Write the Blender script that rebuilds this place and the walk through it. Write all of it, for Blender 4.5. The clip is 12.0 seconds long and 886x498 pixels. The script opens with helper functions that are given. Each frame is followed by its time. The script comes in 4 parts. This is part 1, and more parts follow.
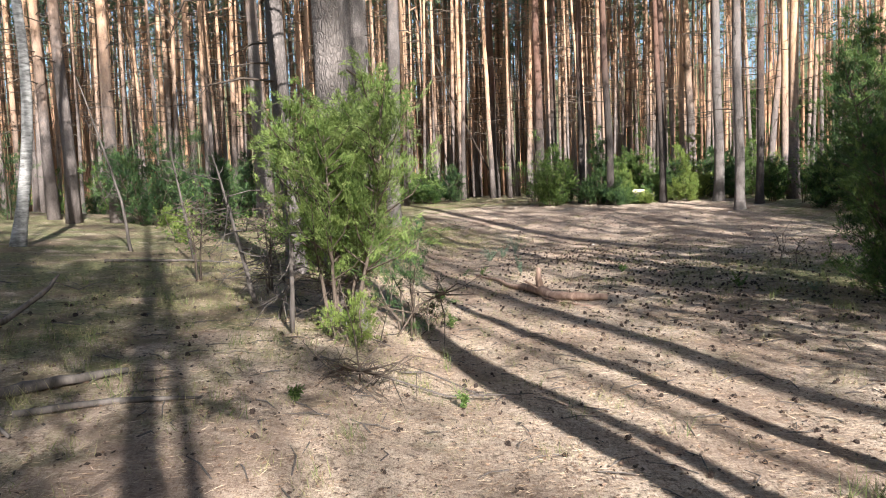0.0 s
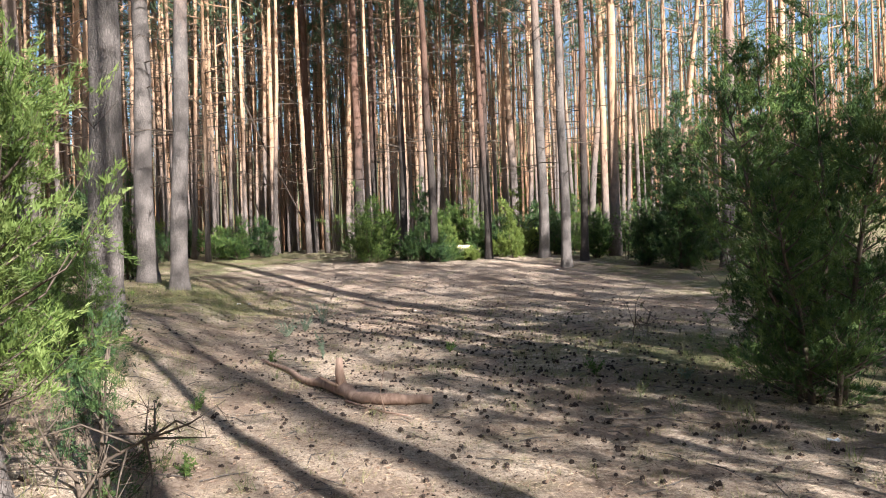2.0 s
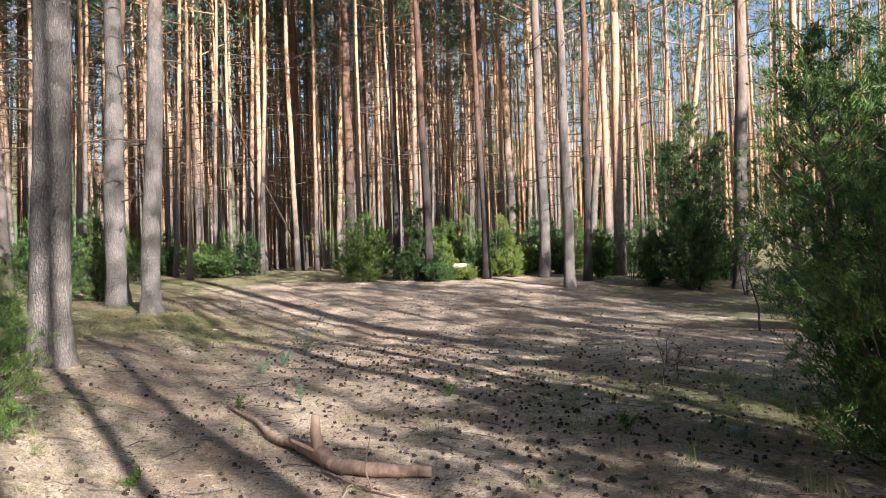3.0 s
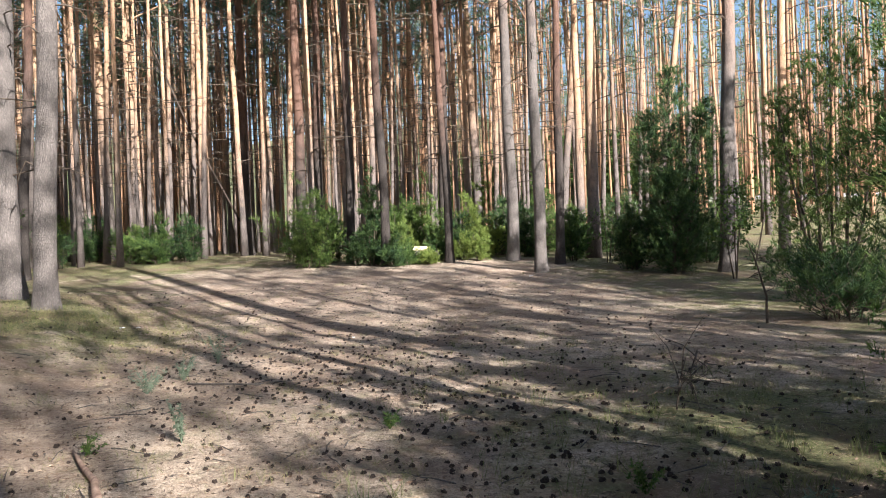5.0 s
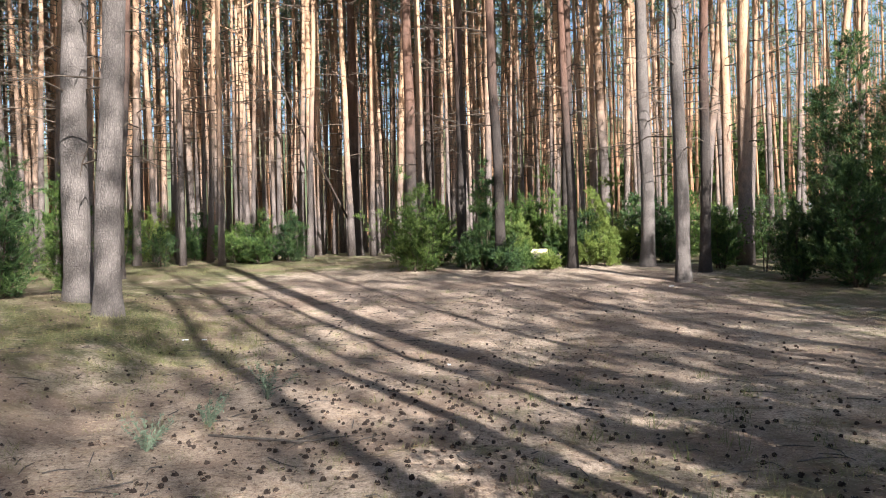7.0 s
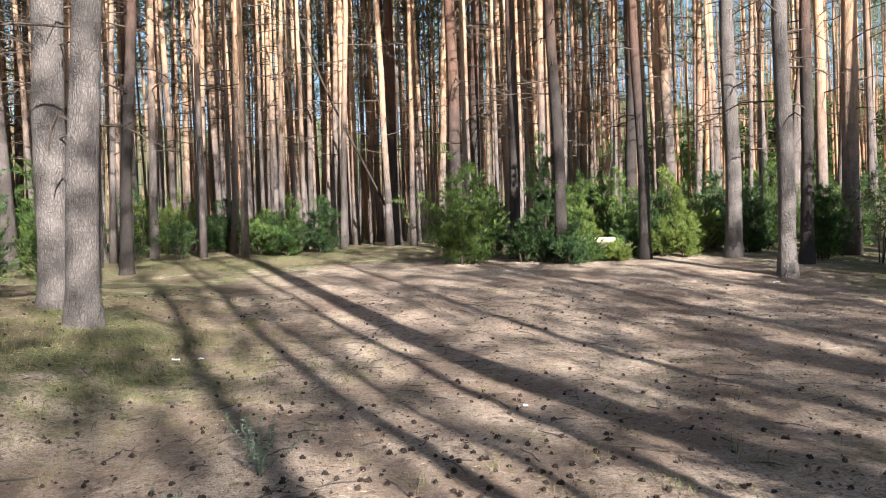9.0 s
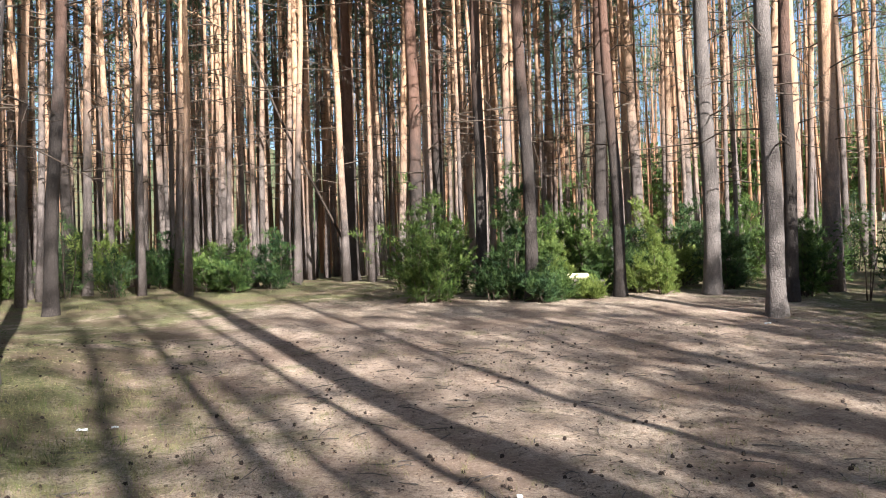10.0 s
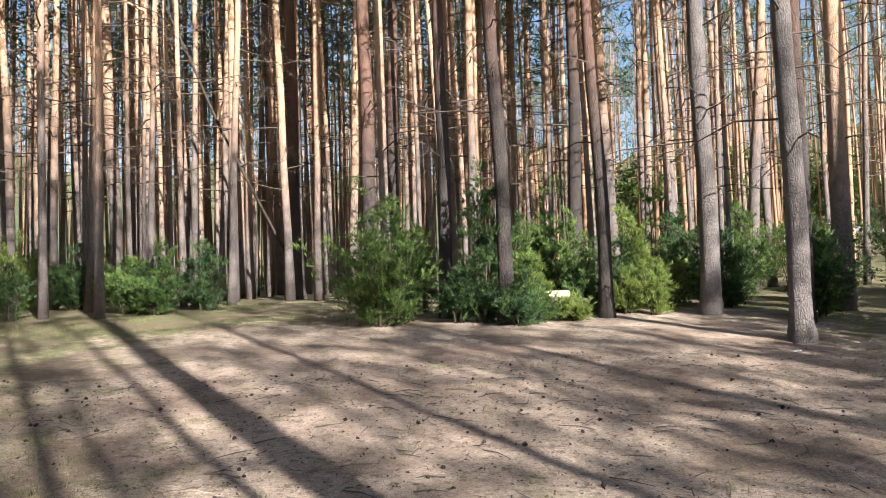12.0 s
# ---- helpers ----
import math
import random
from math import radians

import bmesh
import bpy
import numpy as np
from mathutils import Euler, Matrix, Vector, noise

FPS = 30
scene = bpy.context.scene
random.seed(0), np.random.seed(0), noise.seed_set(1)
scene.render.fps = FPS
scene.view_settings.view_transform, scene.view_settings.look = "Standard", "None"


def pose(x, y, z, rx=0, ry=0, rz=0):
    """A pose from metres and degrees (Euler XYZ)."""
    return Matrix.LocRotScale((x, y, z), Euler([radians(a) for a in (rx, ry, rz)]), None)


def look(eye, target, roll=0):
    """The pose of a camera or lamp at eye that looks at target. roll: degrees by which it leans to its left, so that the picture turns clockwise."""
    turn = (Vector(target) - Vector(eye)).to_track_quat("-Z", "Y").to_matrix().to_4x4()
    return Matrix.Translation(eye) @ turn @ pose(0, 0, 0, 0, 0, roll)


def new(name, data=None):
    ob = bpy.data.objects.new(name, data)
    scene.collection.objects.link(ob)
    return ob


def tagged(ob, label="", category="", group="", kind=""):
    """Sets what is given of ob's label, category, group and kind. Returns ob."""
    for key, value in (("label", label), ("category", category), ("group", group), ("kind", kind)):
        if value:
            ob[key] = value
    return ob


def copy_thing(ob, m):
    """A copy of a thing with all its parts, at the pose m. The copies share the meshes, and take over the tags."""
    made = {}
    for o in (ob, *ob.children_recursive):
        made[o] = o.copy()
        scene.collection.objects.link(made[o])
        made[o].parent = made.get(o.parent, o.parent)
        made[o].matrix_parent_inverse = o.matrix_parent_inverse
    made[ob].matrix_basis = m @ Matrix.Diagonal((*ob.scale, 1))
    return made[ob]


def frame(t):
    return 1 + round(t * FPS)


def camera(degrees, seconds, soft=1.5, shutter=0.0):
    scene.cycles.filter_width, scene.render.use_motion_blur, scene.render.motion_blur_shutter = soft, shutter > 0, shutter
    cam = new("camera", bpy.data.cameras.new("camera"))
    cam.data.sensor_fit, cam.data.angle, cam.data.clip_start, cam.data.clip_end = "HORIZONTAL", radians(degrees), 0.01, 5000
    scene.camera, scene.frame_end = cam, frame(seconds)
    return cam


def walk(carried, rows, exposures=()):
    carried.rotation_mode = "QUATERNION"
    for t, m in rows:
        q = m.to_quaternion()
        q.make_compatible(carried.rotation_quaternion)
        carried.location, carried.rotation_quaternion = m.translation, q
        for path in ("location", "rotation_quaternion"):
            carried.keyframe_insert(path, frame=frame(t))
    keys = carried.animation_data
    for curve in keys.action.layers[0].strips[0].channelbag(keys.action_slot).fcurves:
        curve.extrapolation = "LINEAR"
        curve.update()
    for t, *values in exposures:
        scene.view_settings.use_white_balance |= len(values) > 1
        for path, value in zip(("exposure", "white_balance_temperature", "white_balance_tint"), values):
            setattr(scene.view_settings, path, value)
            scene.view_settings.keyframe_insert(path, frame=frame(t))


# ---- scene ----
cam = camera(60.9, 12.0, soft=1.0)
METRES, EYE, TILT, LEAN, TURN = 15.0, 1.5, 0.0, 0.0, 0.0
ROWS = [
    (0.0, 0.0, 0.0, 0.0, -0.13, -3.48, 2.1),
    (0.5, 0.0077, 0.0439, 0.0031, -4.08, -2.38, 2.18),
    (1.0, 0.0224, 0.0856, 0.0051, -8.49, -0.06, 2.41),
    (1.5, 0.0289, 0.1292, 0.0078, -10.26, 0.76, 2.43),
    (2.0, 0.0386, 0.1723, 0.0072, -13.3, 0.05, 1.93),
    (2.5, 0.0468, 0.2171, 0.0128, -12.55, 1.82, 1.53),
    (3.0, 0.0555, 0.2618, 0.0154, -13.82, 1.18, 1.74),
    (5.0, 0.1066, 0.4027, 0.015, -16.35, -0.21, 2.17),
    (5.5, 0.1264, 0.4416, 0.0146, -16.7, -1.09, 1.62),
    (6.0, 0.1396, 0.4787, 0.0169, -14.95, -0.55, 1.09),
    (6.5, 0.1465, 0.5189, 0.0174, -13.61, 0.09, 0.79),
    (7.0, 0.1522, 0.5605, 0.0167, -7.14, 0.15, 1.36),
    (7.5, 0.1489, 0.6041, 0.02, -3.28, -1.82, 1.72),
    (9.5, 0.1556, 0.772, 0.0218, -5.53, 0.24, 1.68),
    (10.0, 0.1547, 0.8152, 0.0274, -7.49, 1.56, 1.75),
    (10.5, 0.1566, 0.8573, 0.0311, -7.31, 2.46, 1.11),
    (11.0, 0.1568, 0.891, 0.0292, -8.07, 1.99, 1.07),
    (11.5, 0.1639, 0.9325, 0.028, -9.58, 2.03, 1.67),
    (12.0, 0.1693, 0.973, 0.0274, -11.07, 2.77, 1.92),
]
walk(cam, [(t, pose(0, 0, EYE, TILT, LEAN, TURN) @ pose(METRES * x, METRES * y, METRES * z, 90 + pitch, roll, yaw)) for t, x, y, z, yaw, pitch, roll in ROWS], exposures=[(0.0, 1.92, 5980, 9)])
scene.render.film_transparent = False

# ---- sky, sun ----
SUN_AZ, SUN_EL = 21.0, 28.0          # degrees right of straight behind the start, height over the horizon
world = bpy.data.worlds.new("sky")
scene.world = world
world.use_nodes = True
wn = world.node_tree
sky = wn.nodes.new("ShaderNodeTexSky")
sky.sky_type, sky.sun_disc = "NISHITA", False
sky.sun_elevation, sky.sun_rotation = radians(SUN_EL), radians(180 - SUN_AZ)
sky.air_density, sky.dust_density = 1.0, 1.2
wn.links.new(sky.outputs[0], wn.nodes["Background"].inputs[0])
wn.nodes["Background"].inputs[1].default_value = 0.055
TO_SUN = Vector((math.sin(radians(SUN_AZ)) * math.cos(radians(SUN_EL)), -math.cos(radians(SUN_AZ)) * math.cos(radians(SUN_EL)), math.sin(radians(SUN_EL))))
sun = new("sun", bpy.data.lights.new("sun", "SUN"))
sun.data.energy, sun.data.angle, sun.data.color = 5.0, radians(0.45), (1.0, 0.94, 0.85)
sun.matrix_world = look(TO_SUN * 50, (0, 0, 0))


# ---- materials ----
class Nodes:
    """A small hand for node trees."""

    def __init__(self, name, rough=0.85, spec=0.2):
        self.m = bpy.data.materials.new(name)
        self.m.use_nodes = True
        self.t = self.m.node_tree
        self.p = self.t.nodes["Principled BSDF"]
        self.p.inputs["Roughness"].default_value = rough
        self.p.inputs["Specular IOR Level"].default_value = spec

    def add(self, kind, **put):
        n = self.t.nodes.new("ShaderNode" + kind)
        for k, v in put.items():
            if k in n.inputs:
                self.set(n.inputs[k], v)
            elif k == "operation":
                n.operation = v
            elif k == "blend_type":
                n.blend_type = v
        return n

    def set(self, socket, v):
        if isinstance(v, bpy.types.NodeSocket):
            self.t.links.new(v, socket)
        else:
            socket.default_value = v

    def coords(self, scale=(1, 1, 1), turn=(0, 0, 0)):
        c = self.add("TexCoord")
        mp = self.add("Mapping", Scale=scale, Rotation=turn)
        self.t.links.new(c.outputs["Object"], mp.inputs["Vector"])
        return mp.outputs[0]

    def noise(self, scale, detail=4, rough=0.6, vec=None, distort=0.0):
        n = self.add("TexNoise", Scale=scale, Detail=detail, Roughness=rough, Distortion=distort)
        if vec:
            self.set(n.inputs["Vector"], vec)
        return n.outputs["Fac"]

    def ramp(self, fac, *stops):
        r = self.add("ValToRGB")
        self.set(r.inputs[0], fac)
        e = r.color_ramp.elements
        while len(e) < len(stops):
            e.new(0.5)
        for el, (pos, col) in zip(e, stops):
            el.position = pos
            el.color = (*col, 1) if not isinstance(col, (int, float)) else (col, col, col, 1)
        return r.outputs[0]

    def mix(self, fac, a, b, kind="MIX"):
        n = self.t.nodes.new("ShaderNodeMix")
        n.data_type, n.blend_type = "RGBA", kind
        self.set(n.inputs[0], fac)
        self.set(n.inputs[6], (*a, 1) if isinstance(a, tuple) else a)
        self.set(n.inputs[7], (*b, 1) if isinstance(b, tuple) else b)
        return n.outputs[2]

    def math(self, op, a, b=0.0):
        n = self.t.nodes.new("ShaderNodeMath")
        n.operation = op
        self.set(n.inputs[0], a)
        self.set(n.inputs[1], b)
        return n.outputs[0]

    def bump(self, height, strength=0.5, dist=0.02):
        b = self.add("Bump", Strength=strength, Distance=dist)
        self.set(b.inputs["Height"], height)
        self.t.links.new(b.outputs[0], self.p.inputs["Normal"])

    def colour(self, c):
        self.set(self.p.inputs["Base Color"], c)
        return self.m


def pine_bark(name, start, end, old, young, wear=0.5):
    """Scots pine: grey plates low down, thin orange bark above."""
    n = Nodes(name, 0.9, 0.15)
    info = n.add("ObjectInfo")
    v = n.coords((1, 1, 0.38))
    warp = n.add("TexNoise", Scale=14.0, Detail=3)
    n.set(warp.inputs["Vector"], v)
    bent = n.add("VectorMath", operation="ADD")
    n.set(bent.inputs[0], v)
    soft = n.add("VectorMath", operation="SCALE")
    n.set(soft.inputs[0], warp.outputs["Color"])
    soft.inputs["Scale"].default_value = 0.07
    n.set(bent.inputs[1], soft.outputs[0])
    cells = n.add("TexVoronoi", Scale=34.0)
    n.set(cells.inputs["Vector"], bent.outputs[0])
    cells.feature = "DISTANCE_TO_EDGE"
    crack = n.ramp(cells.outputs["Distance"], (0.0, 0.0), (0.22, 1.0))
    fine = n.noise(38, 5, 0.7, n.coords((1, 1, 0.4)))
    blot = n.ramp(n.noise(5.0, 5, 0.65, n.coords((1, 1, 0.6))), (0.3, 0.0), (0.7, 1.0))
    low = n.mix(blot, tuple(c * 0.66 for c in old), tuple(min(1, c * 1.4) for c in old))
    scar = n.ramp(n.noise(9.0, 3, 0.5, n.coords((1, 1, 1.6))), (0.26, 0.7), (0.33, 0.0))
    low = n.mix(scar, low, tuple(c * 0.3 for c in old))
    flake = n.ramp(n.noise(90, 3, 0.7, n.coords((1, 1, 0.5))), (0.56, 0.0), (0.68, 0.6))
    low = n.mix(flake, low, tuple(min(1, c * 1.9) for c in old))
    low = n.mix(n.math("MULTIPLY", n.math("MULTIPLY", n.math("SUBTRACT", 1.0, crack), fine), 1.1), low, tuple(c * 0.5 for c in old))
    high = n.mix(n.ramp(n.noise(7, 4, 0.7, n.coords((1, 1, 0.35))), (0.35, 0.0), (0.65, 1.0)), young, tuple(min(1, c * f) for c, f in zip(young, (1.25, 1.35, 1.5))))
    high = n.mix(n.ramp(fine, (0.3, 1.0), (0.5, 0.0)), high, tuple(c * 0.55 for c in young))
    sep = n.add("SeparateXYZ")
    c = n.add("TexCoord")
    n.t.links.new(c.outputs["Object"], sep.inputs[0])
    z = n.math("ADD", sep.outputs[2], n.math("MULTIPLY", blot, 1.5))
    z = n.math("ADD", z, n.math("MULTIPLY", info.outputs["Random"], -2.5))
    f = n.math("DIVIDE", n.math("SUBTRACT", z, start), end - start)
    f.node.use_clamp = True
    col = n.mix(f, low, high)
    col = n.mix(n.math("MULTIPLY", info.outputs["Random"], 0.3), col, tuple(c * 0.6 for c in old))
    n.bump(n.math("ADD", n.math("MULTIPLY", crack, 0.5), n.math("MULTIPLY", fine, 0.9)), 1.0, 0.02)
    return n.colour(col)


def leafy(name, a, b, c, through_light=0.35, rough=0.55, shoots=False):
    """Needles and small leaves: every blade its own tint, some light passing through."""
    n = Nodes(name, rough, 0.25)
    geo = n.add("NewGeometry")
    info = n.add("ObjectInfo")
    tint = geo.outputs["Random Per Island"]
    # paler tips: young shoots, with sun highlights put into the same tint
    if shoots:
        lit_tips = n.add("Attribute")
        lit_tips.attribute_name = "growth"
        tint = n.math("ADD", n.math("MULTIPLY", tint, 0.3), n.math("MULTIPLY", lit_tips.outputs["Fac"], 0.8))
    col = n.ramp(tint, (0.0, a), (0.5, b), (1.0, c))
    big = n.noise(6.0, 3, 0.6, n.coords())
    col = n.mix(n.ramp(big, (0.5, 0.0), (0.72, 0.55)), col, c)
    col = n.mix(n.ramp(big, (0.34, 0.8), (0.48, 0.0)), col, tuple(q * 0.6 for q in a))
    col = n.mix(n.math("MULTIPLY", info.outputs["Random"], 0.25), col, a)
    tr = n.add("BsdfTranslucent")
    n.set(tr.inputs["Color"], col)
    mx = n.add("MixShader")
    mx.inputs[0].default_value = through_light
    n.t.links.new(n.p.outputs[0], mx.inputs[1])
    n.t.links.new(tr.outputs[0], mx.inputs[2])
    n.t.links.new(mx.outputs[0], n.t.nodes["Material Output"].inputs["Surface"])
    return n.colour(col)


def ground_material():
    n = Nodes("needle_litter", 0.95, 0.1)
    big = n.noise(0.8, 6, 0.65, n.coords())
    mid = n.noise(2.3, 5, 0.65, n.coords())
    streak = n.noise(60, 4, 0.75, n.coords((1, 0.35, 1), (0, 0, 0.5)), 1.5)
    streak2 = n.noise(60, 4, 0.75, n.coords((0.3, 1, 1), (0, 0, 0.3)), 1.5)
    fine = n.math("MULTIPLY", n.math("ADD", streak, streak2), 0.5)
    litter = n.ramp(fine, (0.36, (0.06, 0.043, 0.034)), (0.44, (0.27, 0.20, 0.15)), (0.53, (0.58, 0.455, 0.35)), (0.68, (0.80, 0.67, 0.53)))
    sand = n.mix(n.ramp(fine, (0.35, 0.0), (0.7, 1.0)), (0.19, 0.135, 0.105), (0.74, 0.56, 0.44))
    path = n.add("Attribute")
    path.attribute_name = "trodden"
    col = n.mix(n.math("MULTIPLY", path.outputs["Fac"], 0.75), litter, sand)
    # moss tint, which also darkens the ground where shade lies
    green = n.add("Attribute")
    green.attribute_name = "mossy"
    moss = n.ramp(n.noise(28, 4, 0.7, n.coords()), (0.3, (0.05, 0.055, 0.02)), (0.55, (0.15, 0.16, 0.06)), (0.75, (0.30, 0.29, 0.14)))
    gm = n.math("MULTIPLY", n.ramp(n.math("ADD", mid, n.math("MULTIPLY", green.outputs["Fac"], 0.45)), (0.56, 0.0), (0.78, 1.0)), 0.85)
    col = n.mix(gm, col, moss)
    dark = n.ramp(n.noise(11, 6, 0.75, n.coords()), (0.34, 0.32), (0.48, 1.0))
    col = n.mix(1.0, col, dark, "MULTIPLY")
    col = n.mix(n.ramp(big, (0.44, 0.0), (0.6, 0.68)), col, (0.20, 0.135, 0.10))
    n.bump(n.math("ADD", fine, n.math("MULTIPLY", mid, 0.6)), 1.0, 0.035)
    return n.colour(col)


def plain(name, a, b, scale=12.0, rough=0.85, stretch=(1, 1, 1)):
    n = Nodes(name, rough, 0.2)
    f = n.noise(scale, 5, 0.65, n.coords(stretch))
    n.bump(f, 0.6, 0.01)
    return n.colour(n.mix(n.ramp(f, (0.3, 0.0), (0.7, 1.0)), a, b))


BARK_NEAR = pine_bark("bark_grey_plated", 5.5, 9.0, (0.175, 0.148, 0.135), (0.30, 0.18, 0.125))
# dark bark, lowered further so the colour holds the trunks' shade
BARK_SHADED = pine_bark("bark_dark_shaded", 3.0, 6.0, (0.07, 0.057, 0.051), (0.15, 0.082, 0.057))
BARK_FAR = pine_bark("bark_orange_above", 2.0, 6.0, (0.19, 0.155, 0.14), (0.50, 0.295, 0.175))
DEAD = plain("dead_wood_grey", (0.05, 0.042, 0.036), (0.15, 0.125, 0.11), 20, 0.9, (1, 1, 0.2))
DARKWOOD = plain("dead_wood_dark", (0.03, 0.022, 0.018), (0.08, 0.058, 0.045), 20, 0.9, (1, 1, 0.2))
TWIG = plain("twig_brown", (0.045, 0.034, 0.027), (0.14, 0.105, 0.08), 25)
PALE = plain("barkless_pinkish_wood", (0.15, 0.09, 0.065), (0.42, 0.285, 0.215), 14, 0.8, (1, 1, 0.3))
CUT = plain("fresh_cut_wood", (0.50, 0.40, 0.24), (0.72, 0.60, 0.40), 18, 0.7)
CONE = plain("cone_dark_brown", (0.02, 0.014, 0.012), (0.055, 0.038, 0.03), 60, 0.9)
PAPER = plain("white_paper", (0.72, 0.72, 0.72), (0.84, 0.84, 0.82), 8, 0.6)
# black and white bark, its white lowered to hold the tree's shade
BIRCH = plain("birch_bark_shaded", (0.06, 0.055, 0.05), (0.40, 0.38, 0.36), 7, 0.7, (1, 1, 3))
GROUND = ground_material()
ROAD = plain("pale_road", (0.32, 0.30, 0.27), (0.44, 0.41, 0.37), 3, 0.95)
NEEDLE_PINE = leafy("pine_needles", (0.07, 0.11, 0.06), (0.15, 0.20, 0.11), (0.25, 0.30, 0.17), 0.5)
# juniper foliage in sunlit to shaded tones: the light is put into the colour
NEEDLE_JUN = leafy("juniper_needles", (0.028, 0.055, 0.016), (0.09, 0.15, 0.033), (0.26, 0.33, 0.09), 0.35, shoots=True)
NEEDLE_SUN = leafy("juniper_needles_sunlit", (0.06, 0.10, 0.025), (0.16, 0.22, 0.05), (0.32, 0.38, 0.13), 0.4, shoots=True)
NEEDLE_SHADE = leafy("juniper_needles_deep_shade", (0.018, 0.04, 0.017), (0.05, 0.095, 0.034), (0.15, 0.215, 0.065), 0.28, shoots=True)
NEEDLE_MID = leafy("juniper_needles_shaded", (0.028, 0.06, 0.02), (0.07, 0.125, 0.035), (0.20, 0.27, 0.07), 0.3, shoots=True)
NEEDLE_LIME = leafy("young_sunlit_needles", (0.12, 0.17, 0.04), (0.20, 0.26, 0.06), (0.32, 0.36, 0.10), 0.45, shoots=True)
LEAF = leafy("broad_leaves", (0.05, 0.09, 0.025), (0.10, 0.16, 0.04), (0.20, 0.26, 0.07), 0.45)
GREY_LEAF = leafy("grey_green_leaves", (0.13, 0.17, 0.11), (0.20, 0.25, 0.17), (0.29, 0.33, 0.24), 0.3)
GRASS = leafy("dry_grass", (0.13, 0.14, 0.05), (0.26, 0.25, 0.10), (0.45, 0.38, 0.20), 0.35)
LUSH = leafy("green_grass", (0.08, 0.11, 0.03), (0.16, 0.19, 0.06), (0.32, 0.31, 0.13), 0.35)
STRAW = leafy("fallen_needles", (0.18, 0.10, 0.055), (0.38, 0.26, 0.17), (0.62, 0.48, 0.34), 0.1)

FLAKE = leafy("bark_flake", (0.025, 0.018, 0.014), (0.085, 0.055, 0.04), (0.24, 0.15, 0.10), 0.05)


# ---- lie of the land ----
def smooth(a, b, v):
    t = np.clip((v - a) / (b - a), 0, 1)
    return t * t * (3 - 2 * t)


def land(x, y):
    """Height of the ground."""
    base = np.interp(y, [-60, 0, 5, 10, 14, 18, 20, 22, 24, 28, 34, 45, 70, 200], [-0.6, -0.02, 0.1, 0.26, 0.37, 0.45, 0.58, 0.75, 0.95, 1.28, 1.62, 1.85, 2.2, 3.0])
    bank = (0.35 * smooth(-0.3, 1.3, -x) + 0.07 * np.clip(-1.3 - x, 0, 12)) * smooth(0.5, 5, y) * (1 - smooth(20, 27, y))
    return base + 2.2 * smooth(12, 37, x) * np.clip((y - 18) / 30, 0, 1) + bank


def bumps(x, y):
    return 0.025 * (np.sin(1.9 * x + 0.7 * y) * np.sin(1.3 * y - 0.8 * x)) + 0.012 * np.sin(5.1 * x + 1.3) * np.sin(4.3 * y + 2.0 * np.sin(x))


def top(x, y):
    return float(land(x, y) + bumps(x, y) * max(0.0, 1 - (abs(x - 3) + abs(y - 12)) / 60))


